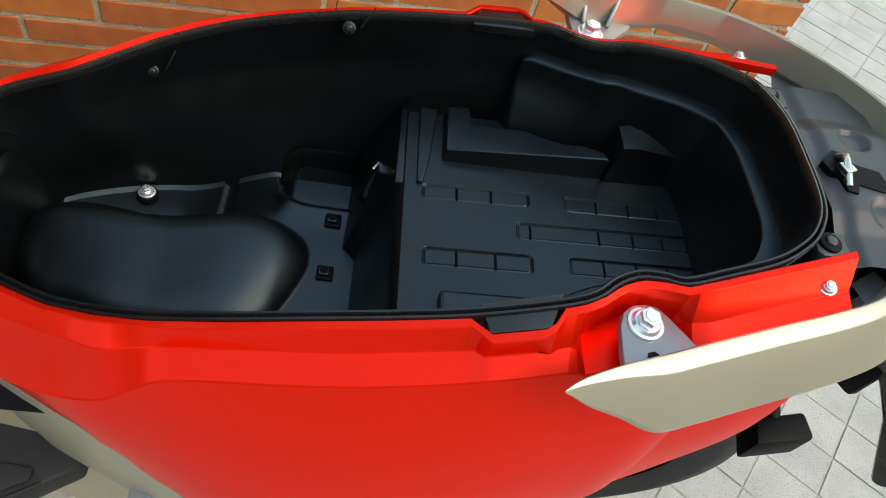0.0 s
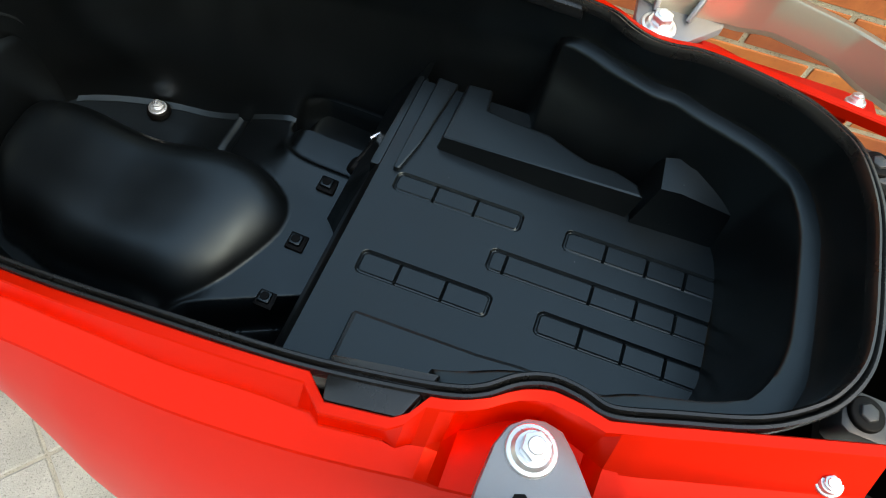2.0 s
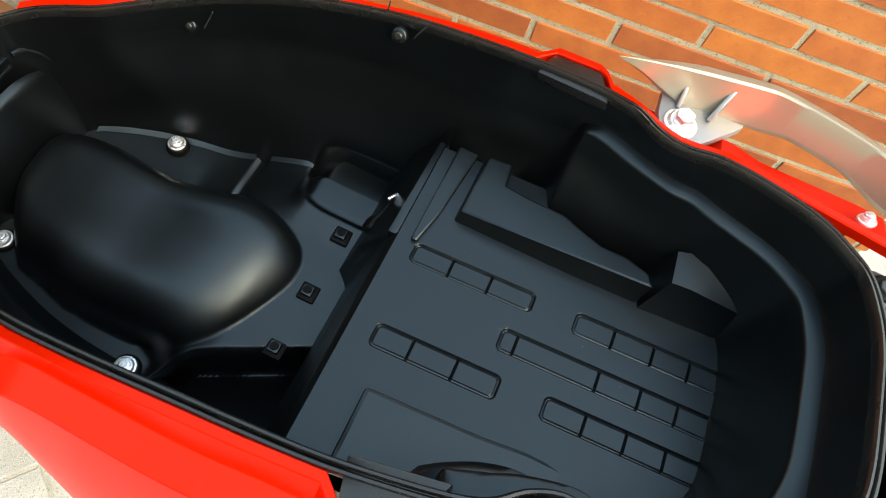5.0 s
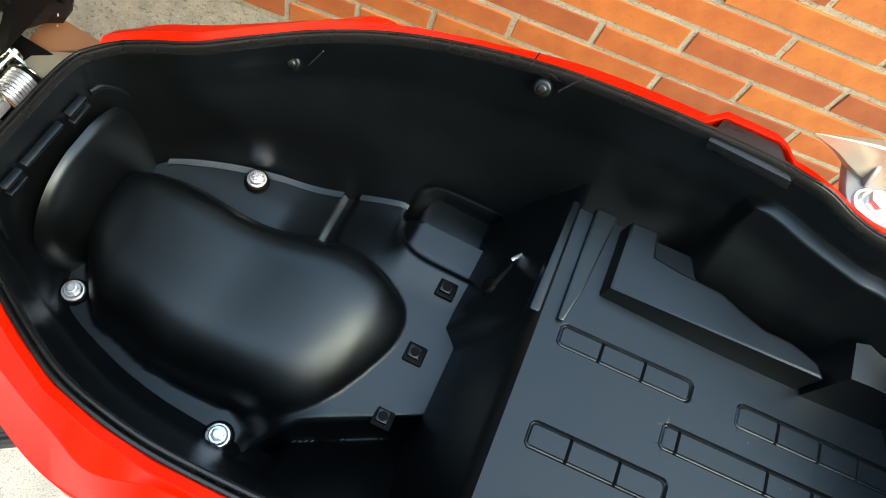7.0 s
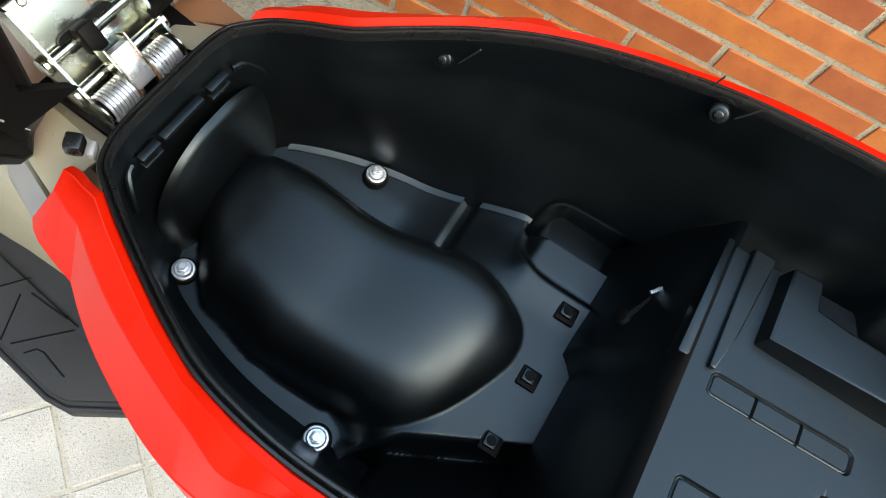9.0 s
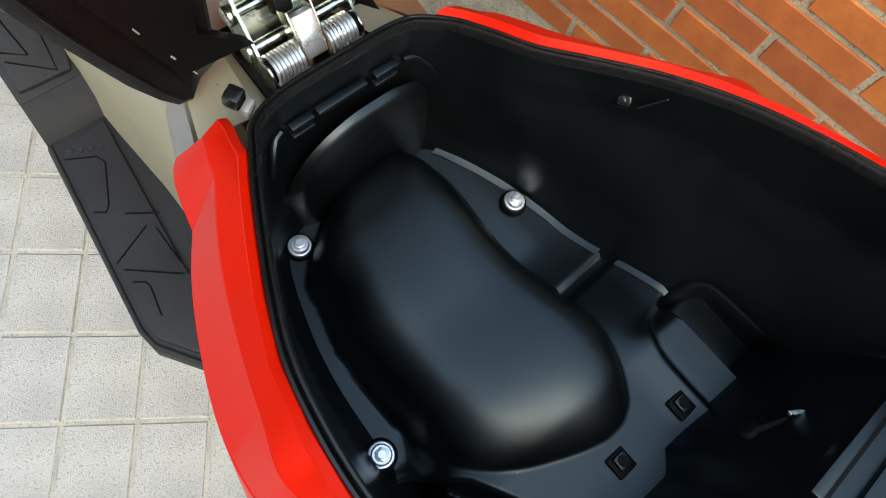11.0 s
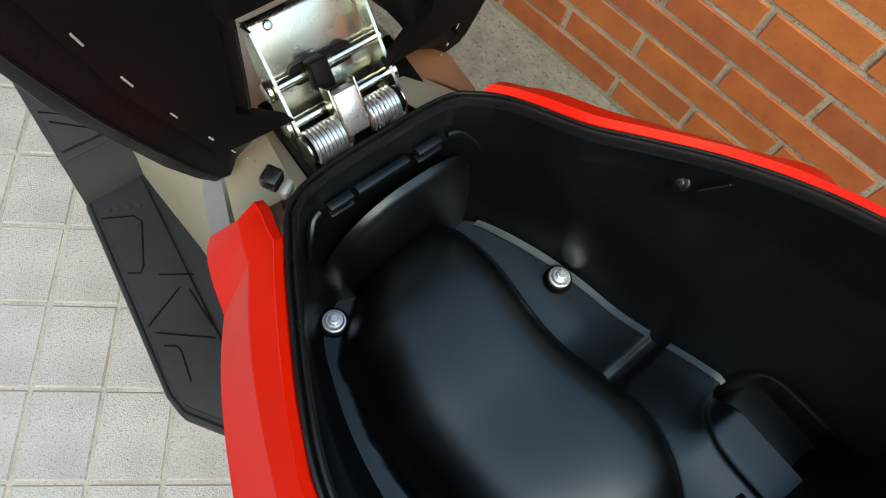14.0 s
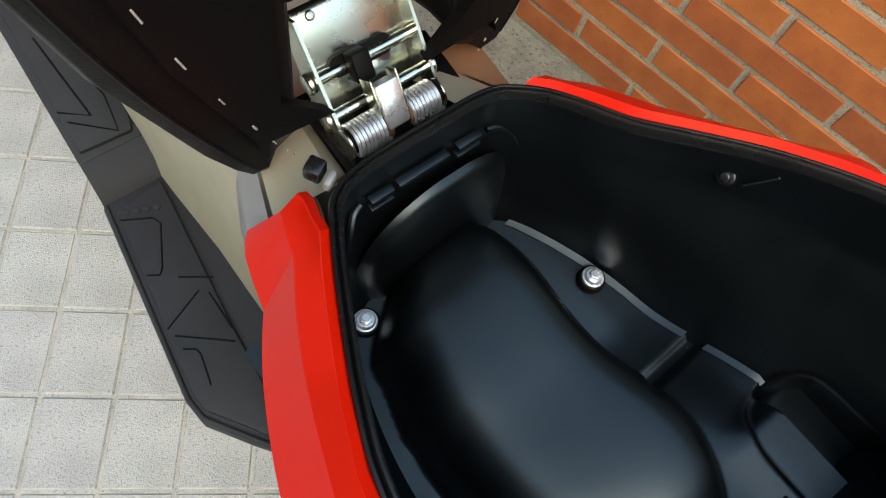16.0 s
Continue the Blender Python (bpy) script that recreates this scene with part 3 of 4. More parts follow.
# small apron below the rim where the opening is notched
for side in (-1, 1):
    e = lambda x, o: (x, side * (edge_y(x, side) + o))
    part("rim_tab", prism([e(-0.0940, -0.010), e(-0.0885, 0.0118), e(-0.0530, 0.0122), e(-0.0430, -0.010)][::-side], -0.002, 0.0062, 0.0012, m=Matrix.Translation((0, 0, 0.8535)) @ Matrix.Rotation(radians(-14.04), 4, "Y")), SEAL, bucket, "black notch tab of the rim")


# ---- red bodywork along both sides
def flare(x):
    """How far the panel's lower edge stands out from its lower fold."""
    return along(x, [(-0.36, -0.012), (-0.32, -0.004), (-0.285, 0.015), (-0.235, 0.038), (-0.15, 0.044), (-0.05, 0.040), (0.02, 0.028), (0.13, 0.010)])


def side_profile(x):
    """Pairs of outward reach and drop below the rim, from the lip down to the lower edge."""
    g = smoothstep(-0.318, -0.268, x)
    hollow = smoothstep(-0.036, -0.026, x) * smoothstep(0.036, 0.026, x)
    low = along(x, [(-0.51, 0.066), (-0.39, 0.080), (-0.34, 0.110), (-0.32, 0.136), (-0.285, 0.168), (-0.235, 0.205), (-0.18, 0.222), (-0.05, 0.232), (0.05, 0.208), (0.13, 0.170)])
    w = 1 - smoothstep(-0.30, -0.44, x)
    out = flare(x)
    ridge = 0.0036 * smoothstep(-0.20, -0.36, x)
    b2, b3 = 0.0042 + 0.0113 * g, 0.046 - 0.024 * g
    c3 = along(x, [(-0.51, 0.046), (-0.45, 0.054), (-0.345, 0.051), (-0.265, 0.041), (-0.02, 0.041), (0.045, 0.046), (0.15, 0.046)])
    return [(0.0, 0.006), (0.0004, 0.0), (0.0012, -0.0010), (0.0058, -0.0004 - ridge + 0.001 * hollow), (0.0066, 0.0004 - ridge + 0.004 * hollow),
            (0.0076 + 0.0110 * (1 - hollow), b2 - 0.0008 + 0.014 * hollow), (0.0196, b2 + 0.014 * hollow),
            (c3 - 0.0006, b3 + 0.006 * hollow), (c3 + 0.0004, b3 + 0.0012 + 0.006 * hollow), *[(c3 + out * k ** 0.8 + o * w, b3 + 0.0012 + (low - b3) * k) for o, k in ((0.004, 0.20), (0.006, 0.42), (0.006, 0.62), (0.004, 0.82), (0.0, 1.0), (-0.010, 1.02))]]


# how far the two folds of the red panel stand out from the rim
CREASE = [(-0.505, 0.012), (-0.478, 0.0165), (-0.466, 0.0195), (-0.440, 0.0215), (-0.407, 0.0210), (-0.381, 0.0185), (-0.348, 0.0165), (-0.328, 0.0180), (-0.311, 0.0215), (-0.296, 0.0165), (-0.278, 0.0105), (-0.236, 0.0110), (-0.17, 0.0140), (-0.113, 0.0140), (-0.05, 0.0185)]
FLANK = [(-0.505, 0.020), (-0.478, 0.028), (-0.466, 0.038), (-0.452, 0.0435), (-0.430, 0.0450), (-0.409, 0.0435), (-0.378, 0.0410), (-0.344, 0.0395), (-0.313, 0.0370), (-0.290, 0.0310), (-0.272, 0.0275), (-0.234, 0.0295), (-0.20, 0.0315), (-0.166, 0.0335), (-0.133, 0.033), (-0.05, 0.033), (0.01, 0.037), (0.06, 0.042), (0.14, 0.045)]


def along_line(x, table):
    """A value read off a smooth curve through a table's rows."""
    P = spline([(a, b, 0) for a, b in table], 12)
    for p, q in zip(P, P[1:]):
        if x <= q.x:
            return p.y + (q.y - p.y) * (x - p.x) / max(q.x - p.x, 1e-9)
    return P[-1].y


def side_panel(side, name, label):
    """Lofted along the opening from the hinge corner to the tail; only the lip follows the notch of the rail bolt."""
    front = [(-0.478, 0.0660), (-0.474, 0.0660), (-0.469, 0.0668), (-0.462, 0.0690)] if side < 0 else [(-0.464, 0.0705)]
    stations = front + [(x, edge_y(x, side)) for x in steps(-0.452, 0.058, 0.006)]
    (xa, ha), (xb, hb) = stations[-4], stations[-1]
    stations += [(x, hb + (ha - hb) / (xa - xb) * (x - xb)) for x in (0.075, 0.095, 0.115, 0.130)]
    fair = [(x, h) for x, h in stations if not -0.05 < x < 0.045]
    out = []
    for x, h in stations:
        notch = 0.0120 * smoothstep(-0.0960, -0.0880, x) * smoothstep(-0.0440, -0.0530, x)
        left = [p for p in fair if p[0] <= x][-1]
        right = [p for p in fair if p[0] >= x][0]
        hf = left[1] if right[0] == left[0] else left[1] + (right[1] - left[1]) * (x - left[0]) / (right[0] - left[0])
        profile = side_profile(x)
        line = []
        for q, (o, d) in enumerate(profile):
            w = (h + notch if q < 5 else h + 0.4 * notch if q == 5 else hf) + o
            if q in (5, 6) and x < -0.05:
                w = max(h + along_line(x, CREASE), h + 0.0078 + notch) - (0.0008 if q == 5 else 0)
            elif q > 6:
                w = hf + along_line(x, FLANK) + o - profile[8][0]
            # the lower fold runs further to the front
            line.append([x - (0.020 * smoothstep(-0.450, -0.478, x) if q > 6 else 0.0), w, rim_z(x) - d])
        out.append(line)
    # the outer folds run fair
    for q in range(5, len(out[0])):
        for _ in range(24 if q > 6 else 3):
            w = [line[q][1] for line in out]
            for i in range(1, len(out) - 1):
                if q > 6 or out[i][q][0] < -0.10:
                    out[i][q][1] = 0.25 * w[i - 1] + 0.5 * w[i] + 0.25 * w[i + 1]
    out = [[(x, side * w, z) for x, w, z in line] for line in out]
    return part(name, loft(out, closed=False), RED, scooter, label, 14)


side_panel(-1, "side_panel", "satin red side panel with folded creases")
side_panel(1, "side_panel", "satin red side panel with folded creases")


# ---- grab rails, their brackets and studs
# section of a rail round its ridge: outward reach and height
RAIL_SECTION = [(-0.006, -0.028), (-0.0012, -0.0014), (0.0, 0.0), (0.0012, -0.0002), (0.0085, -0.0030), (0.0098, -0.0042), (0.030, -0.034), (0.029, -0.041), (0.020, -0.044), (0.0, -0.036)]
RAIL_SIZE = (0.03, 0.32, 0.66, 0.96, 1.0, 1.0, 1.0, 0.98, 0.95, 0.9, 0.9, 0.9, 0.9)
REACH = {-1: [(-0.0590, 0.2000), (-0.0480, 0.1925), (-0.0253, 0.1830), (-0.0026, 0.1758), (0.021, 0.1678), (0.0492, 0.1585), (0.0751, 0.1500), (0.1055, 0.1405), (0.1372, 0.1285), (0.168, 0.109), (0.200, 0.078), (0.222, 0.042), (0.230, 0.0)],
         1: [(-0.0500, 0.1465), (-0.0320, 0.1520), (-0.0155, 0.1565), (0.0020, 0.1605), (0.0195, 0.1635), (0.0380, 0.1665), (0.0547, 0.1672), (0.0840, 0.1605), (0.1153, 0.1500), (0.1510, 0.1290), (0.190, 0.092), (0.218, 0.048), (0.230, 0.0)]}


def rail_bar(path, side):
    """A blade of ridged section along a path, drawn out to a point in front."""
    P, S = spline(path, 6), [w.x for w in spline([(w, 0, 0) for w in RAIL_SIZE], 6)]
    rings = []
    for i, p in enumerate(P):
        d = P[min(i + 1, len(P) - 1)] - P[max(i - 1, 0)]
        d.z = 0
        d.normalize()
        o = Vector((-d.y, d.x, 0)) * side
        # the inner face is notched a little behind the bracket
        waist = 0.006 * smoothstep(0.05, 0.075, p.x) * smoothstep(0.135, 0.105, p.x)
        rings.append([p + o * a * S[i] + Vector((0, 0, (c + (waist if k in (0, 9) else 0)) * S[i])) for k, (a, c) in enumerate(RAIL_SECTION)])
    return loft(rings, True, (True, True))


def fin(foot, top, width, thick):
    """A flat upright rib from the bracket up to the rail's inner face."""
    a, c = Vector(foot), Vector(top)
    d = (c - a).normalized()
    m = Matrix.Translation((a + c) / 2) @ d.to_track_quat("Z", "Y").to_matrix().to_4x4()
    return box(thick, width, (c - a).length, m, 0.0011)


for side in (-1, 1):
    y = lambda v: MID + side * v
    dy = 0.0 if side > 0 else 0.0045
    rail = part("grab_rail", rail_bar([(x, y(w), 0.877 + 0.08 * x) for x, w in REACH[side]], side), RAIL, scooter, "champagne silver grab rail drawn out to a point", 28)
    rim_of = [(-0.0135, 0.158), (-0.0120, 0.140), (-0.0085, 0.1300), (-0.002, 0.1245), (0.006, 0.1225), (0.0145, 0.1240), (0.022, 0.1315), (0.0435, 0.158), (0.0440, 0.168), (-0.0135, 0.168)]
    plate = [(x, y(v + dy)) for x, v in rim_of]
    br = part("rail_bracket", prism(plate if side < 0 else plate[::-1], 0.8445, 0.8515, 0.0015), PLATE, rail, "pale cast bracket")
    hex_bolt(rail, Matrix.Translation((0.0035, y(0.1372 + dy), 0.8512)), 0.0118, 0.0066, 0.006)
    if side > 0:
        for x, top in ((-0.0015, -0.0035), (0.0205, 0.0265)):
            part("gusset", fin((x, y(0.151), 0.851), (top, y(0.1665), 0.871), 0.0075, 0.0034), PLATE, rail, "bright cast gusset rib")
    else:
        # dark pieces on the plate stand for the shade in its slots
        part("bracket_slot", prism([(0.001, y(0.1655)), (0.002, y(0.1610)), (0.006, y(0.1595)), (0.009, y(0.1615)), (0.009, y(0.1655))], 0.8500, 0.8522), DARK, br, "dark piece standing for a slot's shade")
        part("bracket_slot", prism([(0.020, y(0.1655)), (0.020, y(0.1590)), (0.024, y(0.1605)), (0.036, y(0.1640)), (0.036, y(0.1655))], 0.8500, 0.8522), DARK, br, "dark piece standing for a slot's shade")
    # rear bracket with its two ribs
    b = loft([[(x, y(v), z) for x, v, z in row] for row in (
        ((0.148, 0.146, 0.866), (0.188, 0.128, 0.868)), ((0.1555, 0.128, 0.861), (0.187, 0.112, 0.863)), ((0.1585, 0.112, 0.859), (0.184, 0.098, 0.861)), ((0.1550, 0.094, 0.857), (0.176, 0.082, 0.859)))], closed=False)
    bmesh.ops.solidify(b, geom=b.faces[:], thickness=0.005)
    part("rear_bracket", bevel(b, 0.001), PLATE, rail, "pale cast bracket")
    for x, v in ((0.163, 0.120), (0.182, 0.106)):
        part("gusset", fin((x, y(v), 0.861), (x + 0.004, y(v + 0.016), 0.884), 0.0070, 0.0034), PLATE, rail, "bright cast gusset rib")
    # red tail fillet screw
    hex_bolt(scooter, Matrix.Translation((0.116, 0.107 if side > 0 else -0.112, 0.8755)) @ Matrix.Rotation(side * radians(-14), 4, "X") @ Matrix.Rotation(radians(-12), 4, "Y"), 0.0058, 0.0034, 0.002, "panel_screw")

# ---- black tail cover with the seat lock
cover = part("tail_cover", field(steps(0.141, 0.226, 0.0025), steps(-0.090, 0.084, 0.0025),
             lambda x, y: 0.880 + 0.02 * (x - 0.148) - 0.006 * min(max((abs(y + 0.010) - 0.038) / 0.018, 0.0), 1.0) - 0.10 * abs(y - MID) ** 1.6 + 0.004 * smoothstep(0.147, 0.157, x) - 0.03 * smoothstep(0.210, 0.226, x)
             - 0.0045 * max(smoothstep(0.0125, 0.0095, math.hypot(x - 0.181, y - c)) for c in (-0.046, 0.022))), COVER, scooter, "black tail cover round the seat lock", 50)
for y in (-0.078, 0.064):
    ear = part("cover_ear", prism([(0.118, y - 0.008), (0.118, y + 0.008), (0.122, y + 0.0105), (0.142, y + 0.0105), (0.142, y - 0.0105), (0.122, y - 0.0105)], 0.862, 0.8785, 0.002), COVER, cover)
    sc = part("ear_screw", cyl(0.0082, 0.0078, 0.003, Matrix.Translation((0.128, y, 0.8795)), 22, 0.001), DARK, ear)
    part("screw_head", cyl(0.0050, 0.0042, 0.003, Matrix.Translation((0.128, y, 0.8810)), 6, 0.0006), COVER, sc)
# solid dark block, added to stand for the shade in the gap
part("cover_gap", prism([(0.128, -0.090), (0.16, -0.096), (0.222, -0.062), (0.222, 0.066), (0.16, 0.095), (0.128, 0.085)], 0.800, 0.842), DARK, cover, "dark block standing for the shade behind the rim")
# no hole is cut: a dark patch draws the lock opening's shade
part("lock_hole", prism([(0.1440, -0.008), (0.1470, -0.016), (0.1530, -0.021), (0.1545, -0.033), (0.1620, -0.035), (0.1660, -0.026), (0.1850, -0.030), (0.1900, -0.022), (0.1880, -0.010), (0.1680, -0.006), (0.1640, 0.004), (0.1560, 0.005), (0.1500, -0.001)], 0.8800, 0.8852), DARK, cover, "dark patch standing for the shade in the lock opening")
lock = part("seat_lock", tube([(0.1590, 0.000, 0.884), (0.1580, -0.007, 0.891), (0.1560, -0.015, 0.891), (0.1575, -0.028, 0.884)], 0.0030, 10), ZINC, cover, "bright steel lock claw")
part("claw_plate", box(0.010, 0.010, 0.005, Matrix.Translation((0.1565, -0.0165, 0.889)) @ Matrix.Rotation(0.4, 4, "Z"), 0.001), ZINC, lock)

# ---- raised seat with its hinge
seat_m = Matrix.Translation((-0.517, 0.017, 0.712)) @ Matrix.Rotation(radians(-93), 4, "Y")
SEAT = [(0.020, 0.048), (0.002, 0.062), (-0.010, 0.078), (-0.008, 0.092), (0.004, 0.102), (0.03, 0.116), (0.10, 0.146), (0.18, 0.168), (0.28, 0.176), (0.40, 0.168), (0.52, 0.140), (0.62, 0.108), (0.68, 0.075), (0.70, 0.04), (0.705, 0.0)]
NOTCH = [(0.112, 0.0), (0.112, 0.033), (0.106, 0.037), (0.060, 0.038), (0.035, 0.039)]


def seat_outline(inset, wide):
    """Half of the seat's outline with the hinge notch, drawn in by inset; wide: the notch is that much wider."""
    pts = [(s + inset * 0.5, w + wide + inset * 0.45 if w else 0.0) for s, w in NOTCH]
    for s, w in SEAT:
        if s < 0.03 and w < 0.085:
            w += wide * (0.085 - w) / 0.037
        if s < 0.02:
            pts.append((s + inset * 0.8, 0.083 + (w - 0.083) * max(0.25, 1 - inset / 0.028)))
        else:
            pts.append((s - inset * smoothstep(0.6, 0.7, s), max(0.0, w - inset)))
    return pts


def seat_ring(depth, inset):
    near, far = seat_outline(inset, 0.020), seat_outline(inset, 0.004)
    return [seat_m @ Vector((s, -w, depth)) for s, w in near] + [seat_m @ Vector((s, w, depth)) for s, w in reversed(far[1:-1])]


b = loft([seat_ring(*v) for v in ((0.003, 0.016), (0.0, 0.010), (0.003, 0.003), (0.012, 0.0), (0.040, 0.0), (0.062, 0.006), (0.078, 0.018))], True, (True, True))
seat = part("seat", b, VINYL, scooter, "raised black vinyl seat seen from its underside", 50)
base = bevel(loft([seat_ring(0.004, 0.026), seat_ring(-0.004, 0.028)], True, (False, True)), 0.002)
part("seat_base", base, DARK, seat, "black plastic seat base", 40)
for y in (-0.062, 0.062):
    part("base_rib", box(0.44, 0.014, 0.016, seat_m @ Matrix.Translation((0.35, y, -0.008)), 0.004), DARK, seat)
part("base_bar", box(0.026, 0.15, 0.022, seat_m @ Matrix.Translation((0.137, 0, -0.010)), 0.005), DARK, seat, "raised cross bar of the seat base")
part("base_bar", box(0.02, 0.13, 0.016, seat_m @ Matrix.Translation((0.30, 0, -0.008)), 0.004), DARK, seat)
edge = [Vector((s, w, 0)) for s, w in SEAT[4:11]]
for side in (-1, 1):
    line = [Vector((p.x, side * (p.y - 0.034), -0.0046)) for p in spline(edge, 5)]
    sew = random.Random(3)
    for i in range(0, len(line) - 1, 2):
        part("stitch", tube([seat_m @ line[i], seat_m @ line[i].lerp(line[i + 1], sew.uniform(0.25, 0.5))], sew.uniform(0.0004, 0.0007), 6), THREAD, seat)
    seam = [Vector((p.x, side * (p.y - 0.0110), 0.0006)) for p in spline(edge, 5)]
    part("seam", tube([seat_m @ p for p in seam], 0.0013, 6), VINYL, seat, "raised seam of the seat cover")

part("seat_apron", box(0.006, 0.155, 0.150, Matrix.Translation((-0.622, 0.018, 0.790)) @ Matrix.Rotation(radians(0), 4, "Y"), 0.002), DARK, seat, "black plate behind the hinge")
PLATE_LINE = spline([(-0.522, 0, 0.704), (-0.533, 0, 0.724), (-0.546, 0, 0.745), (-0.554, 0, 0.756), (-0.559, 0, 0.7615), (-0.563, 0, 0.7625)], 5)
sheet = [[(p.x - t, y, p.z - t * 0.6) for p in PLATE_LINE] for y, t in ((-0.0225, 0.0022), (-0.0225, 0.0), (-0.018, -0.0012), (0.041, -0.0012), (0.0455, 0.0), (0.0455, 0.0022))]
hinge = part("seat_hinge", loft(sheet, closed=False), ZINC, scooter, "zinc-plated seat hinge with springs", 50)
for y in (-0.0235, 0.0455):
    pts = [(-0.560, 0.764), (-0.550, 0.768), (-0.540, 0.757), (-0.525, 0.740), (-0.508, 0.722), (-0.494, 0.705), (-0.515, 0.700), (-0.538, 0.722), (-0.552, 0.744)]
    b = prism([(x, z) for x, z in pts], -0.001, 0.001, m=Matrix.Translation((0, y, 0)) @ Matrix.Rotation(radians(90), 4, "X"))
    part("hinge_cheek", b, ZINC, hinge)
for (x, z), r in (((-0.535, 0.7355), 0.0036), ((-0.518, 0.7215), 0.0036)):
    pin_ = part("hinge_pin", tube([(x, -0.027, z), (x, 0.049, z)], r, 14), ZINC, hinge, "bright steel pin")
    for y in (-0.0265, 0.0485):
        part("pin_head", cyl(0.0066, 0.0060, 0.003, Matrix.Translation((x, y, z)) @ Matrix.Rotation(radians(90), 4, "X"), 20, 0.0008), ZINC, pin_)
for y in (-0.010, 0.034):
    part("rivet", cyl(0.0032, 0.0026, 0.002, Matrix.Translation((-0.5555, y, 0.7605)) @ Matrix.Rotation(radians(45), 4, "Y"), 14, 0.0005), ZINC, hinge)
# the uncut slot's shade, drawn as a dark oval on the plate
oval = [(0.006 * math.sin(a), (0.016 if math.cos(a) > 0 else -0.016) + 0.0055 * math.cos(a)) for a in (2 * math.pi * (k + 0.5) / 20 for k in range(20))]
part("hinge_slot", prism(oval, -0.0015, 0.0015, m=Matrix.Translation((-0.5362, 0.010, 0.7362)) @ Matrix.Rotation(radians(54), 4, "Y")), DARK, hinge, "dark oval piece standing for the slot's shade")
part("stop_block", box(0.011, 0.012, 0.018, Matrix.Translation((-0.528, 0.0035, 0.7400)) @ Matrix.Rotation(radians(-35), 4, "Y"), 0.002), DARK, hinge, "black rubber stop")
clip_m = Matrix.Translation((-0.503, 0.0062, 0.7320)) @ Matrix.Rotation(radians(-38), 4, "Y")
clip = part("hinge_clip", box(0.0095, 0.0150, 0.027, clip_m, 0.0016), STEEL, hinge, "bright steel clip")
for y in (-0.0085, 0.0085):
    part("clip_cheek", box(0.0120, 0.0012, 0.030, clip_m @ Matrix.Translation((-0.003, y, 0.002)), 0.0004), ZINC, clip)
for y0 in (-0.0225, 0.0165):
    axis = Matrix.Translation((-0.500, y0 + 0.0105, 0.7195)) @ Matrix.Rotation(radians(90), 4, "X")
    core = part("spring_core", cyl(0.0072, 0.0072, 0.025, axis, 20), DARK, hinge, "dark sleeve inside the spring")
    for z in (-0.0135, 0.0135):
        part("end_disc", cyl(0.0092, 0.0092, 0.0013, axis @ Matrix.Translation((0, 0, z)), 20, 0.0004), ZINC, core)
    turns, pts = 8, []
    for k in range(turns * 14 + 1):
        a = 2 * math.pi * k / 14
        pts.append((-0.500 + 0.0100 * math.cos(a), y0 + 0.021 * k / (turns * 14), 0.7195 + 0.0100 * math.sin(a)))
    pts += [(-0.491, y0 + 0.0215, 0.709), (-0.488, y0 + 0.0215, 0.704)]
    part("spring", tube(pts, 0.0011, 7, up=(0, 1, 0.01)), STEEL, core, "coiled steel spring")
    part("grease_ring", cyl(0.0084, 0.0084, 0.0022, axis @ Matrix.Translation((0, 0, 0.0118 if y0 > 0 else -0.0118)), 20), BROWN, core)
part("hinge_tray", box(0.07, 0.100, 0.006, Matrix.Translation((-0.515, 0.022, 0.700)) @ Matrix.Rotation(radians(12), 4, "Y"), 0.002), DARK, scooter, "black tray below the hinge")
clip = part("cable_clip", box(0.010, 0.011, 0.010, Matrix.Translation((-0.486, -0.056, 0.741)) @ Matrix.Rotation(0.5, 4, "Z"), 0.002), SEAL, scooter, "black clip on the panel corner")
part("clip_face", box(0.005, 0.010, 0.008, Matrix.Translation((-0.4765, -0.0535, 0.7405)) @ Matrix.Rotation(0.5, 4, "Z"), 0.002), TRIM, clip)

# ---- sand grey centre body below the seat and the red panels
body = []
for x, w, top, bot in ((-1.05, 0.075, 0.56, 0.36), (-0.90, 0.078, 0.58, 0.36), (-0.75, 0.076, 0.63, 0.36), (-0.62, 0.074, 0.675, 0.35), (-0.535, 0.078, 0.688, 0.33), (-0.505, 0.080, 0.675, 0.32), (-0.485, 0.082, 0.57, 0.31), (-0.38, 0.10, 0.56, 0.29), (-0.25, 0.125, 0.54, 0.33), (-0.10, 0.125, 0.54, 0.40)):
    prof = [(1.25, bot), (1.16, bot + 0.05), (1.02, bot + 0.35 * (top - bot)), (0.94, top - 0.05), (0.80, top - 0.010), (0.6, top), (0.0, top + 0.004)]
    body.append([(x, MID - w * a, z) for a, z in prof] + [(x, MID + w * a, z) for a, z in prof[-2::-1]])
part("centre_body", loft(body, closed=False), BEIGE, scooter, "sand grey centre body panel", 30)
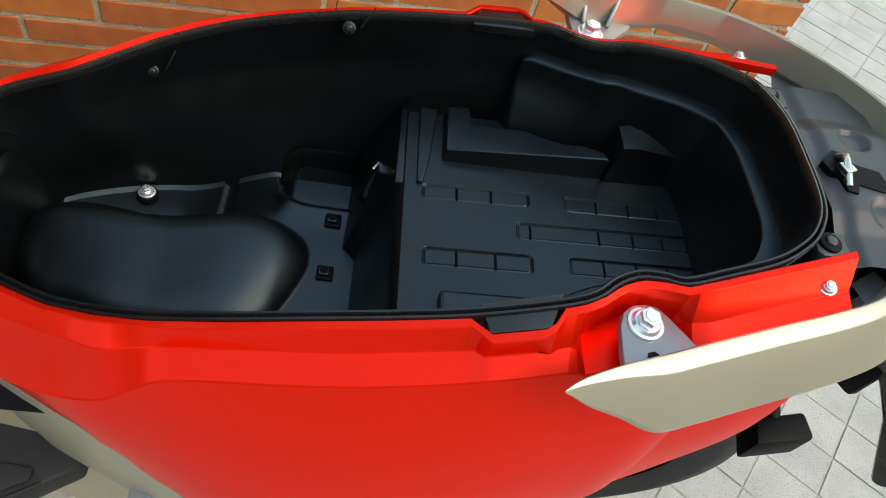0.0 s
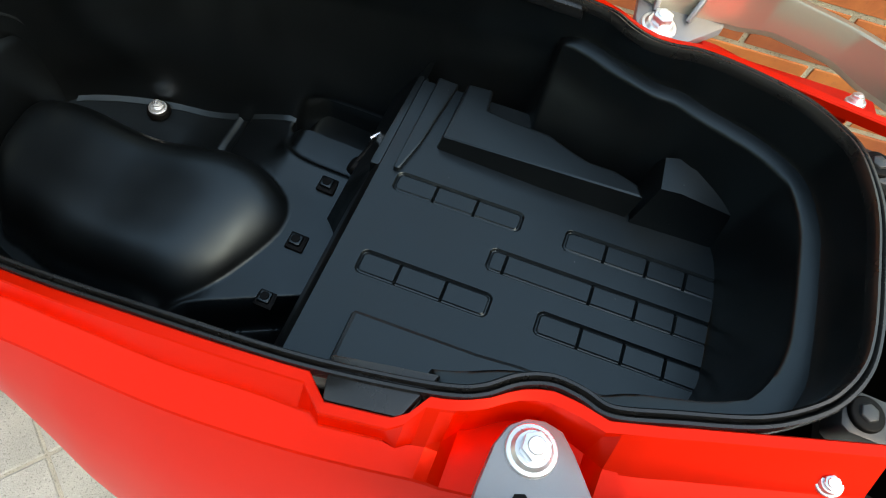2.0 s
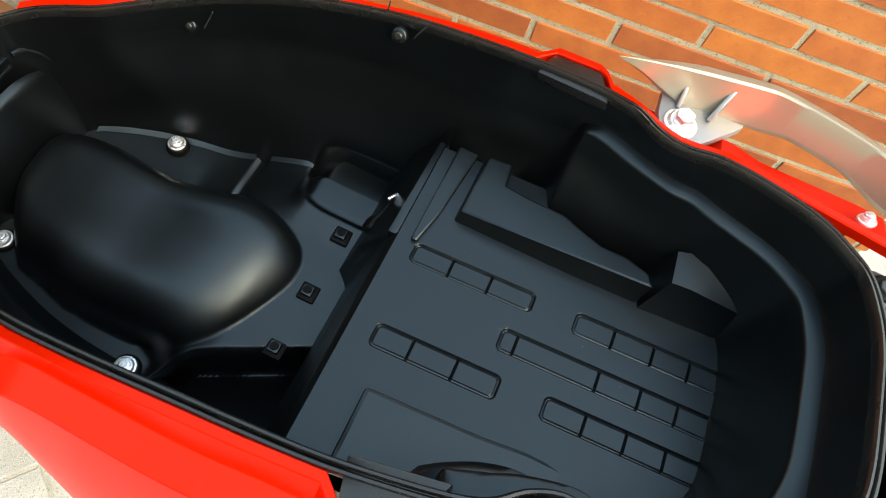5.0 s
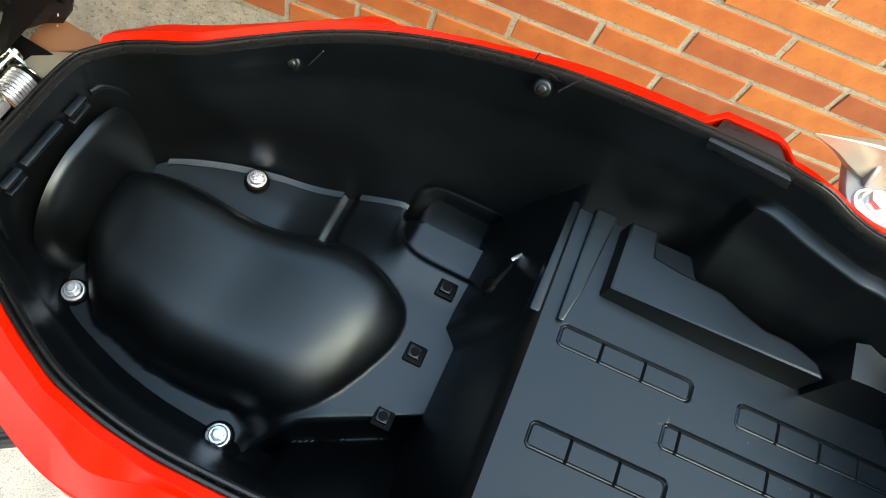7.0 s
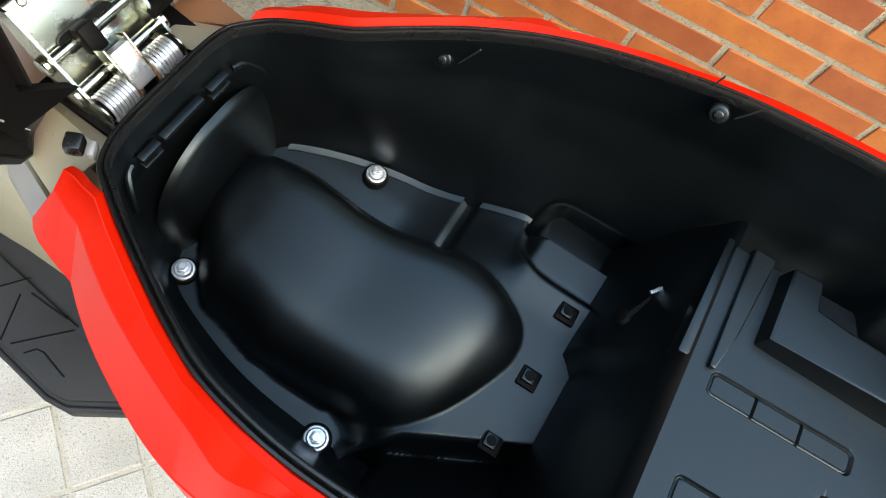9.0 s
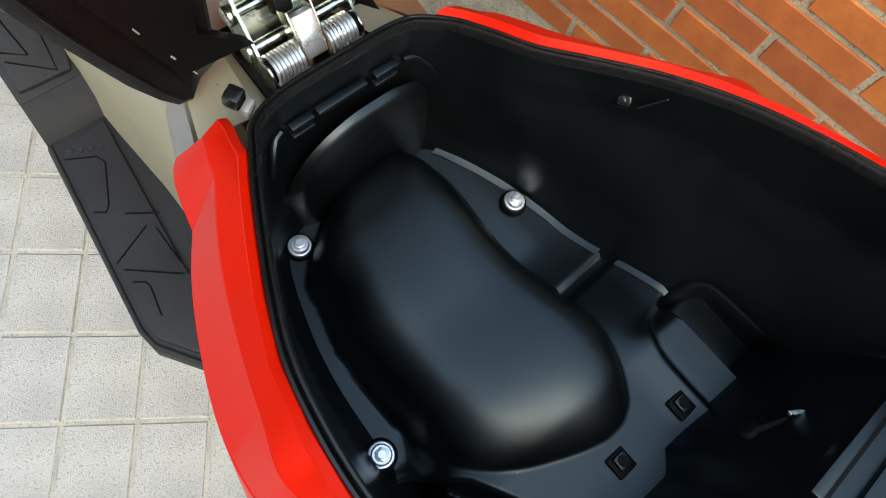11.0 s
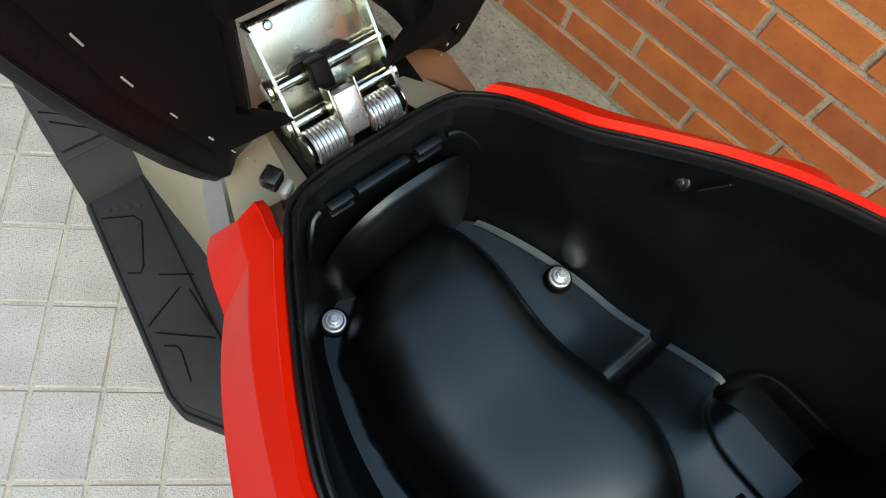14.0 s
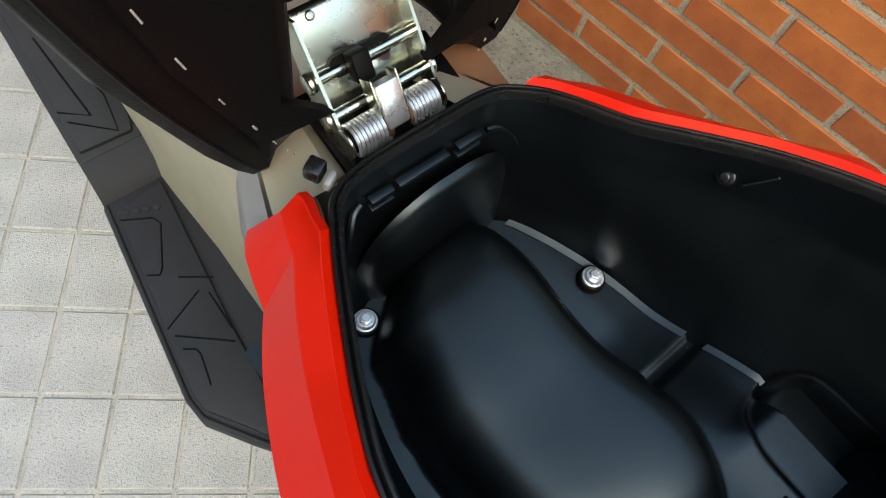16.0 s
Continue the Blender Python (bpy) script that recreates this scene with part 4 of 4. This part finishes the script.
for side in (-1, 1):
    y = lambda v: MID + side * v
    rows = [[(x0, y(v0), z0), (x1, y(v1), z1)] for x0, v0, z0, x1, v1, z1 in (
        (-0.4935, 0.0850, 0.6995, -0.540, 0.0665, 0.690), (-0.4980, 0.0950, 0.688, -0.5415, 0.0765, 0.679), (-0.4995, 0.0975, 0.677, -0.542, 0.0795, 0.668), (-0.508, 0.096, 0.60, -0.548, 0.082, 0.595))]
    part("trim_strip", loft(rows, closed=False), TRIM, scooter, "silver grey trim strip", 30)
    rows = [[(x0, y(v0), z0), (x1, y(v1), z1)] for x0, v0, z0, x1, v1, z1 in (
        (-0.484, 0.046, 0.716, -0.545, 0.034, 0.701), (-0.486, 0.066, 0.714, -0.541, 0.054, 0.698), (-0.4920, 0.0825, 0.7005, -0.5395, 0.0645, 0.691), (-0.494, 0.0835, 0.66, -0.541, 0.0655, 0.65))]
    part("shoulder_panel", loft(rows, closed=False), BEIGE, scooter, "sand grey shoulder panel", 30)
for side in (-1, 1):
    rows = []
    for x in steps(-0.507, -0.16, 0.02):
        h, top = edge_y(max(x, -0.452), side) + along_line(x, FLANK) + flare(x) - 0.004, rim_z(x) - side_profile(x)[-1][1]
        rows.append([(x, side * (h + o), z) for o, z in ((-0.030, top + 0.012), (-0.015, top + 0.003), (-0.012, top - 0.03), (-0.006, top - 0.09), (-0.014, 0.44), (-0.03, 0.40))])
    part("side_skin", loft(rows, closed=False), BEIGE, scooter, "sand grey lower side panel", 40)
part("inner_cover", box(0.046, 0.030, 0.008, Matrix.Translation((-0.514, 0.090, 0.690)) @ Matrix.Rotation(radians(10), 4, "Y"), 0.003), BROWN, scooter, "brown plastic corner cover")

# ---- foot boards with raised rubber pads
for side in (-1, 1):
    y = lambda v: MID + side * v
    fl = lambda pts: [(a, y(c)) for a, c in (pts if side < 0 else pts[::-1])]
    fb = part("foot_board", prism(fl([(-0.40, 0.120), (-0.4537, 0.155), (-0.493, 0.1785), (-0.5144, 0.180), (-0.722, 0.1445), (-0.722, 0.075), (-0.40, 0.05)]), 0.398, 0.431, 0.004), RUBBER, scooter, "black foot board with raised rubber pads")
    part("board_lip", tube([(a, y(v), 0.4315) for a, v in ((-0.43, 0.138), (-0.4537, 0.1525), (-0.493, 0.1755), (-0.5144, 0.1770), (-0.718, 0.1415))], 0.0022, 8), RUBBER, fb)
    part("foot_pad", prism(fl([(-0.44, 0.1375), (-0.4617, 0.1495), (-0.4965, 0.1705), (-0.5127, 0.172), (-0.706, 0.1365), (-0.7134, 0.0870), (-0.542, 0.113), (-0.44, 0.125)]), 0.429, 0.437, 0.0022), RUBBER, fb)
    # thin dark bars draw the shade of grooves in the pad
    for pts in ([(-0.6953, 0.139), (-0.681, 0.1135), (-0.6720, 0.1105), (-0.631, 0.1325), (-0.6262, 0.138), (-0.6327, 0.147)], [(-0.6152, 0.1256), (-0.5972, 0.1007)], [(-0.5933, 0.118), (-0.5772, 0.1587)],
                [(-0.5864, 0.1116), (-0.5452, 0.1136)], [(-0.5683, 0.1567), (-0.533, 0.1179)], [(-0.5536, 0.1572), (-0.5470, 0.1486), (-0.5404, 0.1478), (-0.5116, 0.1556)]):
        part("pad_groove", tube([(a, y(v), 0.4370) for a, v in pts], 0.0009, 6), DARK, fb)
    for k in range(4):
        part("pad_mark", box(0.0065, 0.0052, 0.0010, Matrix.Translation((-0.700 + 0.0036 * k, y(0.1300 - 0.0085 * k), 0.4373)) @ Matrix.Rotation(side * -0.4, 4, "Z"), 0.0003), RUBBER, fb)
    # the part that rises to the front
    tilt = Matrix.Translation((-0.76, y(0.10), 0.456)) @ Matrix.Rotation(radians(12), 4, "Y")
    fp = lambda pts: [(a + 0.76, (v - 0.10) * side) for a, v in (pts if side < 0 else pts[::-1])]
    part("board_step", loft([[(x, y(v), z) for v in (0.060, w)] for x, w, z in ((-0.712, 0.1430, 0.415), (-0.7215, 0.1430, 0.4325), (-0.733, 0.1420, 0.444), (-0.752, 0.1405, 0.452), (-0.766, 0.1400, 0.456))] , closed=False), RUBBER, fb)
    fr = part("front_foot_board", prism(fp([(-0.755, 0.1405), (-0.94, 0.128), (-1.10, 0.118), (-1.10, 0.03), (-0.755, 0.055)]), -0.03, 0.0, 0.004, m=tilt), RUBBER, scooter, "black sloping front foot board")
    part("foot_pad", prism(fp([(-0.7640, 0.1345), (-0.90, 0.1225), (-1.08, 0.112), (-1.08, 0.062), (-0.80, 0.070), (-0.7616, 0.083)]), -0.002, 0.006, 0.0022, m=tilt), RUBBER, fr)
    # groove shade again drawn with dark bars
    for pts in ([(-0.885, 0.110), (-0.791, 0.107), (-0.808, 0.1305)], [(-0.795, 0.1275), (-0.766, 0.094), (-0.805, 0.086), (-0.885, 0.098)]):
        part("pad_groove", tube([tilt @ Vector((a + 0.76, (v - 0.10) * side, 0.006)) for a, v in pts], 0.0010, 6), DARK, fr)

# ---- tail: lower skirt, light box, indicators, wheel
tail = part("tail_skirt", loft([[(x, MID - w, z), (x, MID - w * 1.05, z + 0.05), (x, MID - w * 0.8, z + 0.11), (x, MID, z + 0.13), (x, MID + w * 0.8, z + 0.11), (x, MID + w * 1.05, z + 0.05), (x, MID + w, z)]
            for x, w, z in ((0.05, 0.095, 0.57), (0.13, 0.088, 0.66), (0.17, 0.082, 0.70), (0.25, 0.062, 0.73), (0.30, 0.045, 0.75))], closed=False), DARK, scooter, "black tail skirt", 50)
part("tail_lamp", box(0.05, 0.07, 0.05, Matrix.Translation((0.30, -0.035, 0.70)) @ Matrix.Rotation(radians(30), 4, "Z"), 0.006), DARK, scooter, "dark rear lamp housing")
ind = part("indicator", tube([(0.29, -0.045, 0.73), (0.318, -0.072, 0.705), (0.335, -0.098, 0.68), (0.355, -0.130, 0.62)], (0.006, 0.008, 0.011, 0.009), 10), SEAL, scooter, "black indicator stalk")
side_lamp = part("side_lamp", prism([(0.170, -0.142), (0.176, -0.118), (0.224, -0.108), (0.226, -0.132)], 0.668, 0.702, 0.004), DARK, scooter, "small dark side lamp on a stalk")
part("lamp_stalk", tube([(0.185, -0.072, 0.722), (0.192, -0.098, 0.708), (0.196, -0.120, 0.690)], 0.007, 10), DARK, side_lamp)
part("stalk_bolt", cyl(0.006, 0.005, 0.01, Matrix.Translation((0.318, -0.072, 0.712)), 12, 0.001), STEEL, ind)
wheel = new("rear_wheel")
wheel.parent = scooter
wheel.matrix_basis = Matrix.Translation((0.12, MID, 0.425)) @ Matrix.Rotation(radians(90), 4, "X")
prof = [(0.145, -0.05), (0.175, -0.060), (0.205, -0.052), (0.222, -0.03), (0.225, 0.0), (0.222, 0.03), (0.205, 0.052), (0.175, 0.060), (0.145, 0.05)]
part("tyre", loft([[(r * math.cos(a), r * math.sin(a), h) for r, h in prof] for a in (2 * math.pi * k / 48 for k in range(49))], closed=False), RUBBER, wheel, "black tyre")
part("rim", cyl(0.148, 0.148, 0.09, None, 40, 0.004), COVER, wheel)
part("engine_case", box(0.55, 0.14, 0.20, Matrix.Translation((-0.12, MID - 0.03, 0.44)) @ Matrix.Rotation(radians(-4), 4, "Y"), 0.03, 3), COVER, scooter, "dark engine and drive case")
for side in (-1, 1):
    part("passenger_peg", box(0.11, 0.035, 0.022, Matrix.Translation((-0.285, MID + side * 0.150, 0.46)), 0.006), PLATE, scooter, "folded alloy passenger peg")
part("centre_stand", tube([(-0.20, MID - 0.12, 0.211), (-0.16, MID - 0.10, 0.31), (-0.14, MID - 0.07, 0.40)], 0.011, 10), DARK, scooter)
part("centre_stand", tube([(-0.20, MID + 0.12, 0.211), (-0.16, MID + 0.10, 0.31), (-0.14, MID + 0.07, 0.40)], 0.011, 10), DARK, scooter)
fw = new("front_wheel")
fw.parent = scooter
fw.matrix_basis = Matrix.Translation((-1.24, MID, 0.425)) @ Matrix.Rotation(radians(90), 4, "X")
part("tyre", loft([[(r * math.cos(a), r * math.sin(a), h) for r, h in prof] for a in (2 * math.pi * k / 48 for k in range(49))], closed=False), RUBBER, fw, "black tyre")
part("rim", cyl(0.148, 0.148, 0.07, None, 40, 0.004), COVER, fw)
part("front_shield", box(0.05, 0.36, 0.5, Matrix.Translation((-1.13, MID, 0.76)) @ Matrix.Rotation(radians(-18), 4, "Y"), 0.02, 3), RED, scooter, "red front leg shield")

# ---------------------------------------------------------------- bricks and paving pieces
def brick_mesh(name, sx, sy, sz, rnd, mat):
    bm = box(sx, sy, sz, None, rnd, 1)
    me = bpy.data.meshes.new(name)
    bm.to_mesh(me)
    bm.free()
    me.materials.append(mat)
    return me


rnd = random.Random(4)
full = brick_mesh("brick", BL - GAP, 0.11, BC - GAP, 0.0012, BRICK)
rest = bmesh.new()
for k in range(20):
    off = 0.0 if k % 2 else BL / 2
    for i in range(-14, 6):
        x0, x1 = off + i * BL + GAP / 2, off + (i + 1) * BL - GAP / 2
        if x0 > WALL_END - 0.02:
            continue
        x1 = min(x1, WALL_END)
        z = BC * (k + 0.5)
        near = k < 15 and -0.75 < (x0 + x1) / 2 < WALL_END
        jit = Matrix.Rotation(rnd.uniform(-0.004, 0.004), 4, "X") @ Matrix.Rotation(rnd.uniform(-0.003, 0.003), 4, "Y")
        m = wall_m @ Matrix.Translation(((x0 + x1) / 2, 0.055 + rnd.uniform(-0.0015, 0.0015), z)) @ jit
        if near:
            me = full if abs(x1 - x0 - (BL - GAP)) < 1e-4 else brick_mesh("brick", x1 - x0, 0.11, BC - GAP, 0.0012, BRICK)
            ob = new("brick", me)
            ob.parent = wall
            ob.matrix_basis = m
        else:
            box(x1 - x0, 0.11, BC - GAP, m, 0, 1, rest)
tagged(part("far_bricks", rest, BRICK, wall, smooth=0), "orange bricks further up and along", kind="stuff")

tile = brick_mesh("paving_tile", TX - 0.0045, TY - 0.0045, 0.03, 0.0025, TILE)
rest = bmesh.new()
flat = []
for i in range(-32, 38):
    for j in range(-26, 27):
        c = tile_m @ Vector(((i + 0.5) * TX, (j + 0.5) * TY, -0.015))
        loc = wall_m.inverted() @ c
        if loc.y > -0.23 and loc.x < WALL_END + 0.1:
            continue
        d = math.hypot(c.x + 0.65, c.y + 0.35)
        flat.append((d, c.x, c.y, rnd.uniform(-0.001, 0.0008), rnd.uniform(-0.006, 0.006), rnd.uniform(-0.006, 0.006)))
flat.sort()
for n, (d, x, y, dz, ra, rb) in enumerate(flat):
    m = Matrix.Translation((x, y, -0.015 + dz)) @ Matrix.Rotation(TA, 4, "Z") @ Matrix.Rotation(ra, 4, "X") @ Matrix.Rotation(rb, 4, "Y")
    if n < 290:
        ob = new("paving_tile", tile)
        ob.parent = ground
        ob.matrix_basis = m
    else:
        box(TX - 0.0045, TY - 0.0045, 0.03, m, 0, 1, rest)
tagged(part("far_paving", rest, TILE, ground, smooth=0), "grey paving tiles further off", kind="stuff")
